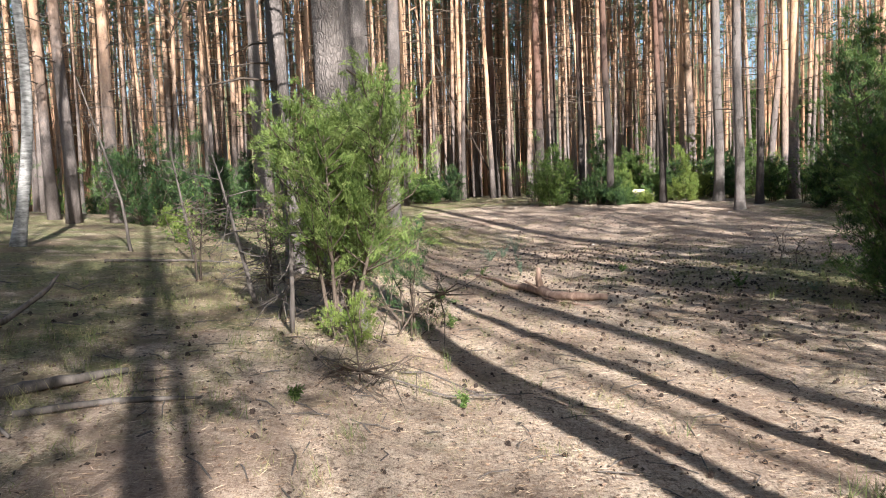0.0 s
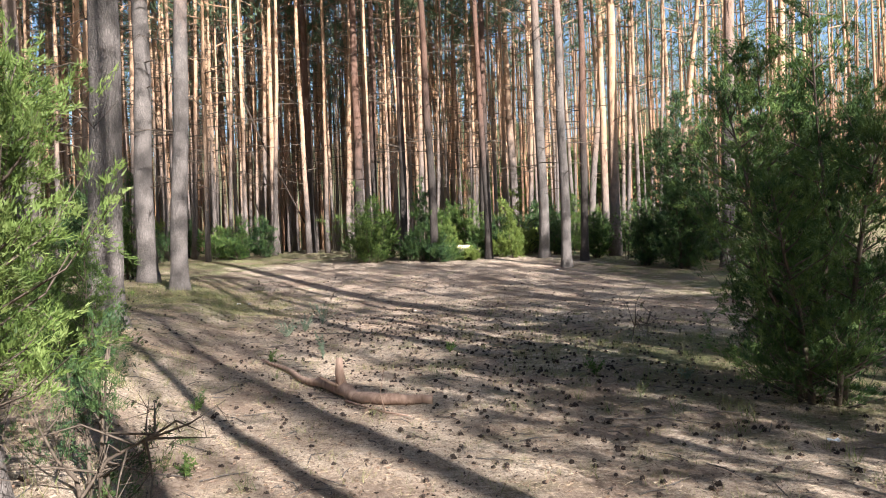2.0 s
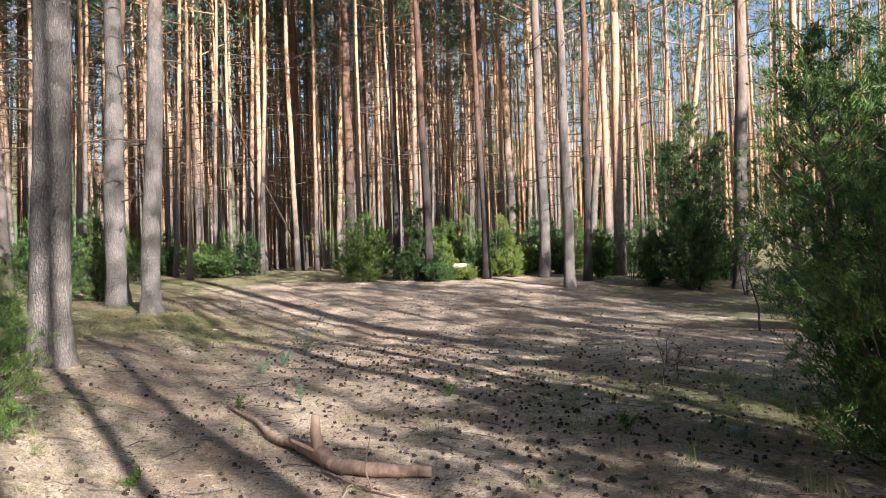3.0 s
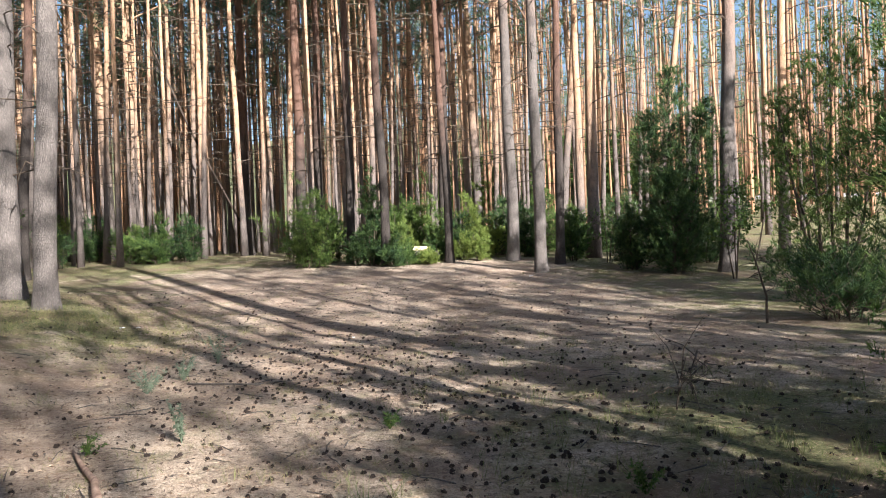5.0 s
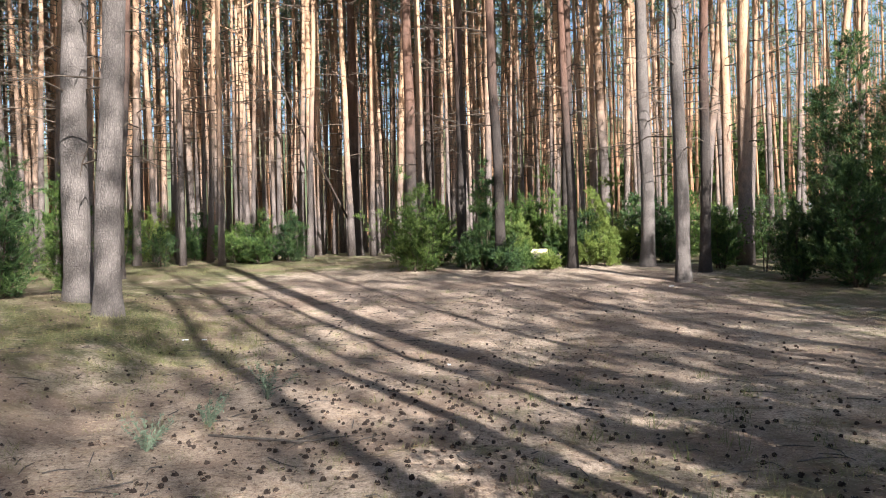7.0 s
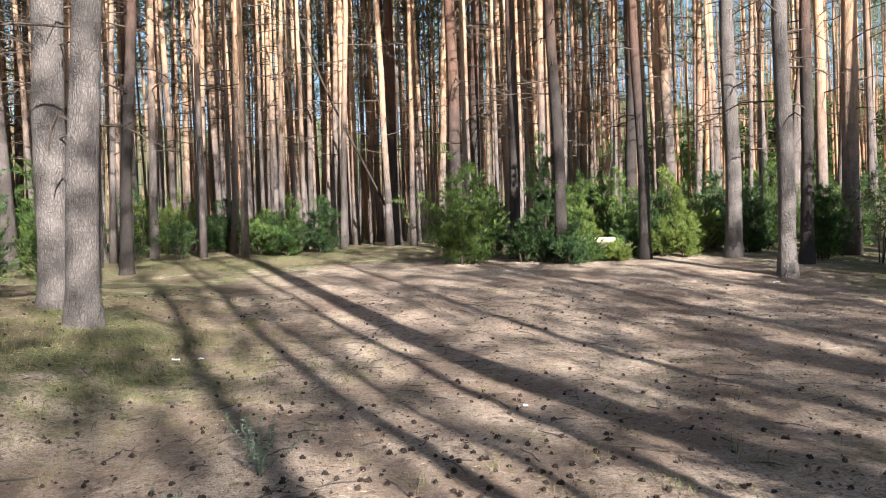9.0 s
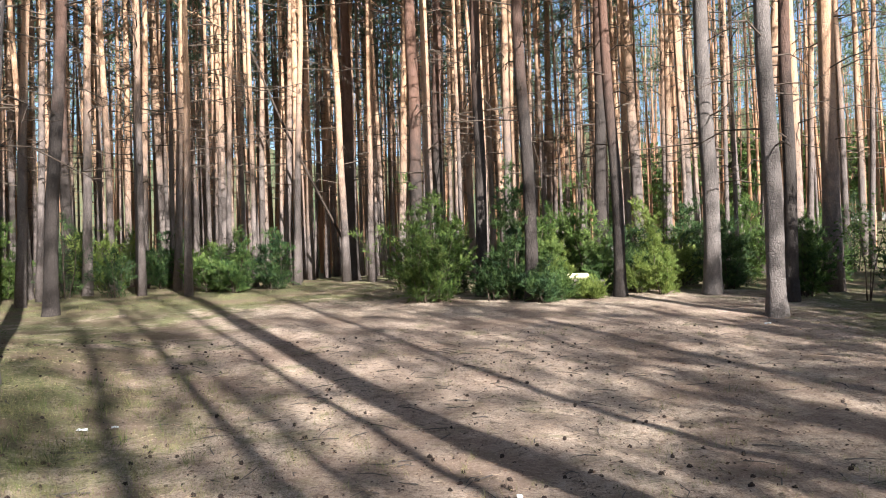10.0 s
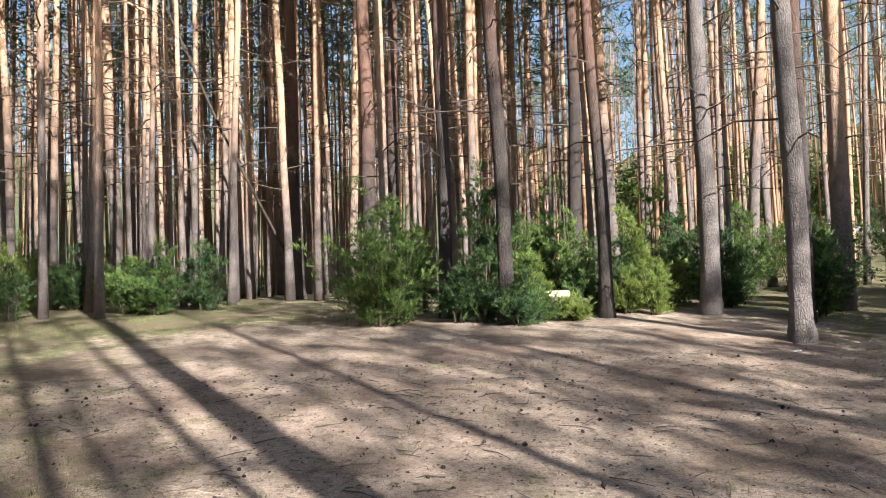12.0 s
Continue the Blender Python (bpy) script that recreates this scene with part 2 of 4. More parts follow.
class Shape:
    """Collects points and faces, then makes one mesh of them."""

    def __init__(self):
        self.v, self.f, self.n = [], [], 0

    def add(self, verts, faces):
        verts = np.asarray(verts, float).reshape(-1, 3)
        faces = np.asarray(faces, int)
        self.v.append(verts)
        self.f.append(faces + self.n)
        self.n += len(verts)

    def mesh(self, name, mat, flat=False):
        me = bpy.data.meshes.new(name)
        verts = np.concatenate(self.v)
        loops = np.concatenate([f.ravel() for f in self.f])
        sizes = np.concatenate([np.full(len(f), f.shape[1]) for f in self.f])
        me.vertices.add(len(verts))
        me.vertices.foreach_set("co", verts.astype(np.float32).ravel())
        me.loops.add(len(loops))
        me.loops.foreach_set("vertex_index", loops.astype(np.int32))
        me.polygons.add(len(sizes))
        me.polygons.foreach_set("loop_start", np.concatenate([[0], np.cumsum(sizes)[:-1]]).astype(np.int32))
        me.polygons.foreach_set("use_smooth", np.full(len(sizes), not flat))
        me.update(calc_edges=True)
        me.materials.append(mat)
        return me

    def tube(self, path, radii, sides=6, rough=0.0, seed=0, caps=True):
        path = np.asarray(path, float)
        radii = np.broadcast_to(np.asarray(radii, float), (len(path),))
        d = np.gradient(path, axis=0)
        d /= np.linalg.norm(d, axis=1)[:, None] + 1e-9
        ref = np.array([1.0, 0.13, 0.07]) if abs(d[0][0]) < 0.8 else np.array([0.1, 0.2, 1.0])
        u = np.cross(d, ref)
        u /= np.linalg.norm(u, axis=1)[:, None] + 1e-9
        w = np.cross(d, u)
        a = np.linspace(0, 2 * np.pi, sides, endpoint=False)
        r = radii[:, None] * np.ones(sides)
        if rough:
            g = np.random.RandomState(seed)
            r = r * (1 + rough * (g.rand(len(path), sides) - 0.5))
        ring = path[:, None, :] + r[..., None] * (u[:, None, :] * np.cos(a)[None, :, None] + w[:, None, :] * np.sin(a)[None, :, None])
        k = len(path)
        i = np.arange(k - 1)[:, None] * sides
        j = np.arange(sides)[None, :]
        j2 = (j + 1) % sides
        faces = np.stack([i + j, i + j2, i + sides + j2, i + sides + j], -1).reshape(-1, 4)
        self.add(ring.reshape(-1, 3), faces)
        if caps:
            off = self.n - k * sides
            self.f.append((np.arange(sides)[None, :] + off + (k - 1) * sides))
            self.f.append((np.arange(sides)[::-1][None, :] + off))

    def blades(self, base, way, length, width, g):
        """One narrow triangle per base point."""
        base, way = np.asarray(base, float), np.asarray(way, float)
        way = way / (np.linalg.norm(way, axis=1)[:, None] + 1e-9)
        side = np.cross(way, g.normal(size=way.shape))
        side /= np.linalg.norm(side, axis=1)[:, None] + 1e-9
        length = np.broadcast_to(length, (len(base),))[:, None]
        width = np.broadcast_to(width, (len(base),))[:, None]
        v = np.stack([base - side * width / 2, base + side * width / 2, base + way * length], 1).reshape(-1, 3)
        self.add(v, np.arange(len(v)).reshape(-1, 3))

    def leaves(self, base, way, length, width, g):
        """One folded diamond of two triangles per base point."""
        base, way = np.asarray(base, float), np.asarray(way, float)
        way = way / (np.linalg.norm(way, axis=1)[:, None] + 1e-9)
        side = np.cross(way, g.normal(size=way.shape))
        side /= np.linalg.norm(side, axis=1)[:, None] + 1e-9
        up = np.cross(side, way)
        length = np.broadcast_to(length, (len(base),))[:, None]
        width = np.broadcast_to(width, (len(base),))[:, None]
        m = base + way * length * 0.45
        v = np.stack([base, m + side * width / 2 + up * width * 0.15, base + way * length, m - side * width / 2 + up * width * 0.15], 1).reshape(-1, 3)
        self.add(v, np.arange(len(v)).reshape(-1, 4))


def thing(name, place, label="", category="", group="", turn=0.0, tilt=(0.0, 0.0)):
    ob = new(name)
    ob.empty_display_size = 0.1
    ob.matrix_world = pose(*place, tilt[0], tilt[1], turn)
    return tagged(ob, label, category, group)


def part(name, shape, mat, parent, label="", kind="", flat=False):
    me = shape if isinstance(shape, bpy.types.Mesh) else shape.mesh(name, mat, flat)
    ob = new(name, me)
    ob.parent = parent
    return tagged(ob, label, kind=kind)


# ---- ground ----
def steps(lo, a, b, hi, fine, growth):
    mid = list(np.arange(a, b, fine))
    s, p, left = fine, a, []
    while p > lo:
        s *= growth
        p -= s
        left.append(p)
    s, p, right = fine, mid[-1], []
    while p < hi:
        s *= growth
        p += s
        right.append(p)
    return np.array(left[::-1] + mid + right)


def path_amount(x, y):
    """The trodden track: across the clearing, from the far left over to the road on the right."""
    line = 22.3 + 1.2 * np.sin(x * 0.25) + np.where(x < 2, (2 - x) * 0.55, 0) - 0.10 * np.clip(x - 6, 0, 9)
    across = np.exp(-((y - line) / 2.6) ** 2)
    along = np.exp(-((x - (2.6 + 0.12 * (y - 12))) / 1.8) ** 2) * smooth(9, 15, y) * (1 - smooth(24, 26, y))
    return np.clip(across + 0.7 * along, 0, 1)


xs, ys = steps(-300, -10, 17, 300, 0.14, 1.09), steps(-300, 0.5, 31, 400, 0.14, 1.09)
gx, gy = np.meshgrid(xs, ys)
gz = land(gx, gy)
near = np.clip(1 - (np.abs(gx - 3) + np.abs(gy - 12)) / 60, 0, 1)
gz = gz + bumps(gx, gy) * near
rg = np.random.RandomState(4)
gz_r = gz + (rg.rand(*gz.shape) - 0.5) * 0.012 * (near > 0.3)
sh = Shape()
idx = np.arange(gx.size).reshape(gx.shape)
sh.add(np.stack([gx, gy, gz_r], -1), np.stack([idx[:-1, :-1], idx[:-1, 1:], idx[1:, 1:], idx[1:, :-1]], -1).reshape(-1, 4))
me = sh.mesh("ground", GROUND)
# moss at the sides and past y 27 also paints in the shade there
for key, val in (("trodden", path_amount(gx, gy)), ("mossy", smooth(3.4, 7, np.abs(gx - 2.7 - 0.1 * gy)) * 0.65 + 0.42 * np.exp(-(((gx + 0.3) / 1.6) ** 2 + ((gy - 19) / 2.0) ** 2)) + 0.55 * smooth(27, 29.5, gy) + 0.8 * np.exp(-(((gx - 5.6) / 2.2) ** 2 + ((gy - 10) / 3.0) ** 2)))):
    at = me.attributes.new(key, "FLOAT", "POINT")
    at.data.foreach_set("value", val.ravel().astype(np.float32))
ground = tagged(new("ground", me), "dry forest floor of brown needle litter with patches of moss", "ground", kind="structure")

# a pale road on the rise beyond the clearing
sh = Shape()
rx = np.linspace(18, 120, 60)
ry = 57 - 0.15 * (rx - 18)
rows_ = []
for off, up in ((-2.6, -0.1), (-2.2, 0.10), (2.2, 0.55), (2.8, 0.50), (4.5, -0.2)):
    rows_.append(np.stack([rx, ry + off, land(rx, ry + off) + up], -1))
grid = np.array(rows_)
idx = np.arange(grid.shape[0] * grid.shape[1]).reshape(grid.shape[:2])
sh.add(grid, np.stack([idx[:-1, :-1], idx[:-1, 1:], idx[1:, 1:], idx[1:, :-1]], -1).reshape(-1, 4))
tagged(new("road", sh.mesh("road", ROAD)), "pale road behind the trees", "road", kind="structure")


# ---- pines ----
def pine_meshes(seed, height, r0, fine=False, bark=None, lean=0.0, crown_from=0.55, dead=14, low=2.6, needles=1.0):
    """The meshes of one pine: its trunk, dead branches, crown limbs and needles, upright at the origin."""
    g = np.random.RandomState(seed)
    k = 46 if fine else 12
    zz = np.linspace(0, 1, k) ** (1.5 if fine else 1.0) * (height + 0.25) - 0.25
    ph = g.rand(4) * 6.28
    amp = height * 0.0035
    cx = amp * 1.3 * (1 - np.cos(zz * 0.35)) * np.cos(ph[0]) + lean * zz + amp * 0.25 * np.sin(zz * 1.3 + ph[2])
    cy = amp * 1.3 * (1 - np.cos(zz * 0.31)) * np.cos(ph[1])
    rad = r0 * (1 - 0.78 * (np.clip(zz, 0, None) / height) ** 1.1) + r0 * 0.38 * np.exp(-np.clip(zz, 0, None) / 0.22)
    s = Shape()
    s.tube(np.stack([cx, cy, zz], -1), rad, 20 if fine else 9, 0.09 if fine else 0.03, seed)
    out = {"trunk": s.mesh("trunk", bark or BARK_FAR)}

    def axis(z):
        return np.array([np.interp(z, zz, cx), np.interp(z, zz, cy), z])

    def rad_at(z):
        return float(np.interp(z, zz, rad))

    sticks = []
    for i in range(dead):
        z = low + (crown_from * height - low) * (i + g.rand()) / dead
        a = g.rand() * 6.28
        ln = g.uniform(0.5, 2.1) * (1.0 if g.rand() < 0.75 else 0.35)
        d = np.array([math.cos(a), math.sin(a), 0.0])
        p0 = axis(z) + d * rad_at(z) * 0.7
        st = Shape()
        pts = [p0, p0 + d * ln * 0.35 + [0, 0, g.uniform(-0.02, 0.12)], p0 + d * ln * 0.7 + [g.uniform(-0.1, 0.1), g.uniform(-0.1, 0.1), g.uniform(-0.15, 0.15)], p0 + d * ln + [g.uniform(-0.2, 0.2), g.uniform(-0.2, 0.2), g.uniform(-0.4, 0.1)]]
        st.tube(pts, [0.018, 0.014, 0.010, 0.004], 4, caps=False)
        for q in range(int(ln * 6)):
            b = pts[1 + q % 2] + (pts[2 + q % 2] - pts[1 + q % 2]) * g.rand()
            e = b + (d * 0.5 + g.normal(size=3) * 0.5) * g.uniform(0.15, 0.45)
            st.tube([b, (b + e) / 2 + g.normal(size=3) * 0.03, e], [0.006, 0.004, 0.002], 3, caps=False)
        sticks.append(st)
    out["sticks"] = [st.mesh("dead_branch", TWIG) for st in sticks]
    limbs, leaf = Shape(), Shape()
    nb = int(15 * needles) + 5
    for i in range(nb):
        u = (i + g.rand()) / nb
        z = height * (crown_from + (1 - crown_from) * u * 0.97)
        a = i * 2.4 + g.rand()
        ln = (0.6 + 2.0 * math.sin(math.pi * min(1, 0.18 + 0.82 * (1 - u)) * 0.62)) * g.uniform(0.6, 1.1)
        d = np.array([math.cos(a), math.sin(a), 0.25 + 0.6 * u])
        p0 = axis(z)
        p1 = p0 + d * ln * 0.5 + g.normal(size=3) * 0.1
        p2 = p0 + d * ln + [0, 0, 0.2 * ln] + g.normal(size=3) * 0.15
        limbs.tube([p0, p1, p2], [0.035, 0.022, 0.008], 4, caps=False)
        m = int(9 * needles) + 4
        t = 0.3 + 0.7 * g.rand(m)
        c = p0 + (p2 - p0) * t[:, None] + g.normal(size=(m, 3)) * 0.26
        per = 12
        way = g.normal(size=(m * per, 3)) + np.array([d[0] * 0.5, d[1] * 0.5, 0.55])
        bs = np.repeat(c, per, 0) + g.normal(size=(m * per, 3)) * 0.07
        leaf.blades(bs, way, g.uniform(0.16, 0.34, m * per), g.uniform(0.03, 0.055, m * per), g)
    out["limbs"] = limbs.mesh("limbs", BARK_FAR)
    out["crown"] = leaf.mesh("crown", NEEDLE_PINE, flat=True)
    return out


def assemble_pine(meshes, place, label, group, turn=0.0, scale=1.0, name="pine_tree"):
    ob = thing(name, place, label, "tree", group, turn)
    ob.scale = (scale, scale, scale)
    part("trunk", meshes["trunk"], None, ob)
    for st in meshes["sticks"]:
        part("dead_branch", st, None, ob)
    part("limb_whorl", meshes["limbs"], None, ob)
    part("crown", meshes["crown"], None, ob)
    return ob


def own_pine(x, y, r0, height, seed, bark, label, lean=(0.0, 0.0), crown_from=0.55, dead=14, low=3.0, fine=True):
    m = pine_meshes(seed, height, r0, fine, bark, 0.0, crown_from, dead, low, 1.3)
    ob = assemble_pine(m, (x, y, top(x, y)), label, "", 0)
    ob.matrix_world = pose(x, y, top(x, y), -lean[1], lean[0], 0) 
    return ob


# x, y, radius, height, lean to the right, lean ahead
GREY = [
    (-1.50, 13.5, 0.225, 22, 0.4, 0.0),
    (-1.27, 20.1, 0.185, 21, 1.3, 0.0),
    (-2.12, 21.4, 0.22, 22, -0.6, 0.0),
    (9.55, 24.1, 0.155, 20, -0.8, 0.0),
    (10.05, 27.3, 0.18, 22, 1.0, 0.0),
    (14.0, 22.5, 0.20, 20, 2.0, 0.0),
    (-0.88, 6.75, 0.15, 21, -1.6, 0.0),
    (-1.95, 9.9, 0.12, 19, -1.5, 0.0),
    (-6.2, 26.3, 0.24, 21, 0.4, 0.0),
]
DARKER = [
    (8.1, 27.5, 0.125, 20, -0.2, 0.0),
    (5.35, 28.6, 0.13, 20, 0.3, 0.0),
    (6.1, 27.1, 0.135, 20, -0.2, 0.0),
    (2.6, 36.4, 0.20, 20, -1.2, 0.0),
    (10.9, 25.8, 0.13, 19, 0.6, 0.0),
    (-3.3, 27.6, 0.13, 19, 2.0, 0.0),
    (4.4, 33.0, 0.19, 21, -0.8, 0.0),
    (5.0, 33.6, 0.16, 21, 0.3, 0.0),
    (9.3, 32.0, 0.17, 20, 0.0, 0.0),
    (-5.4, 34.7, 0.15, 20, -0.5, 0.0),
]
ORANGE = [
    (12.6, 27.0, 0.19, 21, 0.5, 0.0),
    (-6.7, 29.7, 0.18, 20, -1.5, 0.0),
    (12.0, 35.9, 0.20, 20, -0.8, 0.0),
    (11.7, 31.6, 0.14, 19, -2.0, 0.0),
    (13.4, 29.4, 0.15, 19, 0.8, 0.0),
    (13.7, 31.6, 0.15, 18, 5.0, 0.0),
    (-2.5, 38.0, 0.19, 21, -1.0, 0.0),
    (-3.8, 39.0, 0.18, 21, -0.6, 0.0),
    (-1.6, 38.0, 0.17, 21, 0.0, 0.0),
    (-8.9, 18.3, 0.15, 19, -1.0, 0.0),
    (-9.7, 18.9, 0.13, 19, -2.2, 0.0),
    (-8.0, 18.6, 0.14, 19, -0.6, 0.0),
    (16.0, 29.0, 0.14, 17, 7.0, 0.0),
    (17.5, 24.5, 0.15, 18, 1.0, 0.0),
]
taken = [(8.0, 28.4), (3.97, 27.3)]
for i, (x, y, r, hgt, lx, ly) in enumerate(GREY):
    own_pine(x, y, r, hgt, 10 + i, BARK_NEAR, "tall pine with grey plated bark and thin dead branches", (lx, ly), dead=22, low=2.2)
    taken.append((x, y))
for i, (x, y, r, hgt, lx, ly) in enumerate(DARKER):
    own_pine(x, y, r, hgt, 40 + i, BARK_SHADED, "slender dark-barked pine, shade put into its colour, rising from the undergrowth", (lx, ly), dead=16)
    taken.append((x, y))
for i, (x, y, r, hgt, lx, ly) in enumerate(ORANGE):
    own_pine(x, y, r, hgt, 240 + i, BARK_FAR, "pine with sunlit orange bark over a grey foot", (lx, ly), dead=14, fine=False)
    taken.append((x, y))

HIGH = [pine_meshes(180 + i, 19 + 0.5 * i, 0.09 + 0.015 * i, False, BARK_FAR, 0.003, 0.70, 6, 4.0, 0.5) for i in range(4)]

# the pines behind the start, whose shadows lie across the clearing
# distance across the sun's direction, foot along it, radius of the trunk, height of the tree
for i, (across, along, r, tall) in enumerate([
    (2.28, -2.6, 0.15, 21), (3.40, -2.6, 0.10, 20), (-0.17, -4.5, 0.11, 20), (0.24, -7.6, 0.07, 19), (4.2, -3.6, 0.09, 20),
    (7.15, -7.0, 0.20, 22), (8.1, 3.2, 0.105, 20), (8.36, 0.8, 0.07, 20), (9.03, 3.6, 0.085, 20), (9.95, 5.0, 0.27, 24),
    (11.45, 3.8, 0.10, 21), (14.2, -0.5, 0.17, 21), (12.6, -4.0, 0.09, 20),
    (3.1, -17.0, 0.10, 20), (4.9, -19.0, 0.12, 20), (6.0, -15.5, 0.10, 20), (6.6, -20.5, 0.12, 21),
    (10.6, -11.0, 0.09, 20), (12.9, -9.0, 0.09, 20), (8.7, -13.5, 0.08, 20), (7.7, -11.0, 0.08, 19), (14.0, -13.5, 0.10, 20),
    (11.8, -14.5, 0.09, 20), (-1.9, -20.0, 0.09, 20), (0.6, -22.0, 0.09, 20), (-1.0, -26.0, 0.09, 20),
]):
    x, y = 0.934 * across - 0.358 * along, 0.358 * across + 0.934 * along
    m = pine_meshes(70 + i, tall, r, False, BARK_FAR, 0, 0.72, 8, 4, 0.7)
    assemble_pine(m, (x, y, top(x, y)), "slender tall pine, bare below its crown", "pines behind the start")
    taken.append((x, y))

VARIANTS = [pine_meshes(100 + i, 16.5 + 0.6 * i, 0.056 + 0.0085 * i, False, BARK_FAR, 0.008 * ((i % 3) - 1), 0.46 + 0.04 * (i % 4), 12, 2.4 + 0.3 * (i % 3), 0.5) for i in range(8)]


def in_forest(x, y):
    """Where the dense wood stands."""
    edge = 32.5 + 1.5 * math.sin(x * 0.9)
    if x < -4:
        edge = 29.5 - (-4 - x) * 1.1
        edge = max(edge, 14 if x < -9 else edge)
    if x > 11:
        edge = 28.5 + 0.15 * (x - 11)
    if y < edge:
        return False
    if x > 16 and abs(y - (57 - 0.15 * (x - 18))) < 5:
        return False
    return True


g = np.random.RandomState(21)
cell = {}
forest = []
for _ in range(60000):
    y = g.uniform(8, 88)
    x = g.uniform(-8 - 0.62 * y, 10 + 1.1 * y)
    if not in_forest(x, y):
        continue
    gap = 0.95 if y < 52 else 1.3
    if x > 13:
        gap = 1.75
    if x < -9 and y < 34:
        gap = 1.5
    elif x < -6 and y > 44 or y > 62:
        gap = max(gap, 1.8)
    key = (int(x // 2.6), int(y // 2.6))
    if any(math.hypot(x - a, y - b) < gap for i in (-1, 0, 1) for j in (-1, 0, 1) for a, b in cell.get((key[0] + i, key[1] + j), ())):
        continue
    if any(math.hypot(x - a, y - b) < 1.2 for a, b in taken):
        continue
    cell.setdefault(key, []).append((x, y))
    forest.append((x, y))
forest.sort(key=lambda p: math.hypot(p[0] - 3, p[1] - 12))
first = {}
for i, (x, y) in enumerate(forest[:290]):
    v = i % len(VARIANTS)
    m = pose(x, y, top(x, y) - 0.03, g.uniform(-1.2, 1.2), g.uniform(-1.2, 1.2), g.uniform(0, 360))
    if v not in first:
        first[v] = assemble_pine(VARIANTS[v], (0, 0, 0), "slender pine with orange bark in the dense wood", "pines of the dense wood")
        first[v].matrix_basis = m
    else:
        copy_thing(first[v], m)


def joined(name, items, keys, mat, label, kinds):
    """Many far trees in one mesh."""
    s = Shape()
    cache = {}
    for v, m in items:
        for key in keys:
            me_list = kinds[v][key]
            me_list = me_list if isinstance(me_list, list) else [me_list]
            for me_ in me_list:
                if me_.name not in cache:
                    co = np.empty(len(me_.vertices) * 3, np.float32)
                    me_.vertices.foreach_get("co", co)
                    lp = np.empty(len(me_.loops), np.int32)
                    me_.loops.foreach_get("vertex_index", lp)
                    sz = np.empty(len(me_.polygons), np.int32)
                    me_.polygons.foreach_get("loop_total", sz)
                    st = np.concatenate([[0], np.cumsum(sz)[:-1]])
                    groups = [np.stack([lp[st[sz == q] + j] for j in range(q)], -1) for q in np.unique(sz) if q <= 4]
                    cache[me_.name] = (co.reshape(-1, 3), groups)
                co, groups = cache[me_.name]
                mm = np.array(m)
                verts = co @ mm[:3, :3].T + mm[:3, 3]
                base = s.n
                s.v.append(verts)
                s.f += [f + base for f in groups]
                s.n += len(verts)
    return tagged(new(name, s.mesh(name, mat, flat="crown" in keys)), label, "trees", kind="stuff")


BARK_WOODS = plain("bark_far_woods", (0.13, 0.08, 0.058), (0.50, 0.28, 0.16), 2.5, 0.9, (1, 1, 0.12))


def far_pine(seed, height, r0):
    """A pine of the wood's depth: trunk, and a crown of small tufts on bare limbs."""
    g = np.random.RandomState(seed)
    z = np.linspace(-0.3, height, 7)
    px, py = np.sin(z * 0.3 + seed) * 0.09, np.cos(z * 0.26 + seed) * 0.09
    s, crown = Shape(), Shape()
    s.tube(np.stack([px, py, z], -1), r0 * (1 - 0.75 * np.clip(z, 0, None) / height), 7, 0.05, seed, caps=False)
    for i in range(7):
        zz = g.uniform(3.0, 0.6 * height)
        a, ln = g.rand() * 6.28, g.uniform(0.4, 1.4)
        p = np.array([np.interp(zz, z, px), np.interp(zz, z, py), zz])
        s.tube([p, p + [math.cos(a) * ln, math.sin(a) * ln, g.uniform(-0.3, 0.1)]], [0.017, 0.006], 3, caps=False)
    tufts = 22
    t = g.rand(tufts) ** 0.85
    zc = height * (0.48 + 0.52 * t)
    a, rr = g.rand(tufts) * 6.28, (0.35 + 1.5 * (1 - t) ** 0.6) * g.uniform(0.4, 1.1, tufts)
    c = np.stack([np.cos(a) * rr, np.sin(a) * rr, zc], -1)
    per = 13
    way = g.normal(size=(tufts * per, 3)) + [0, 0, 0.4]
    crown.blades(np.repeat(c, per, 0) + g.normal(size=(tufts * per, 3)) * 0.16, way, g.uniform(0.18, 0.42, tufts * per), g.uniform(0.05, 0.09, tufts * per), g)
    return {"trunk": s.mesh("trunk", BARK_WOODS), "crown": crown.mesh("crown", NEEDLE_PINE, flat=True)}


DEEP = [far_pine(900 + i, 15.5 + 0.7 * i, 0.055 + 0.009 * i) for i in range(8)]
far = [(i % 8, pose(x, y, float(land(x, y)), g.uniform(-1.5, 1.5), g.uniform(-1.5, 1.5), g.uniform(0, 360))) for i, (x, y) in enumerate(forest[290:])]
joined("far_trunks", far, ["trunk"], BARK_WOODS, "trunks of the distant pine wood", DEEP)
joined("far_crowns", far, ["crown"], NEEDLE_PINE, "needle crowns of the distant pine wood", DEEP)

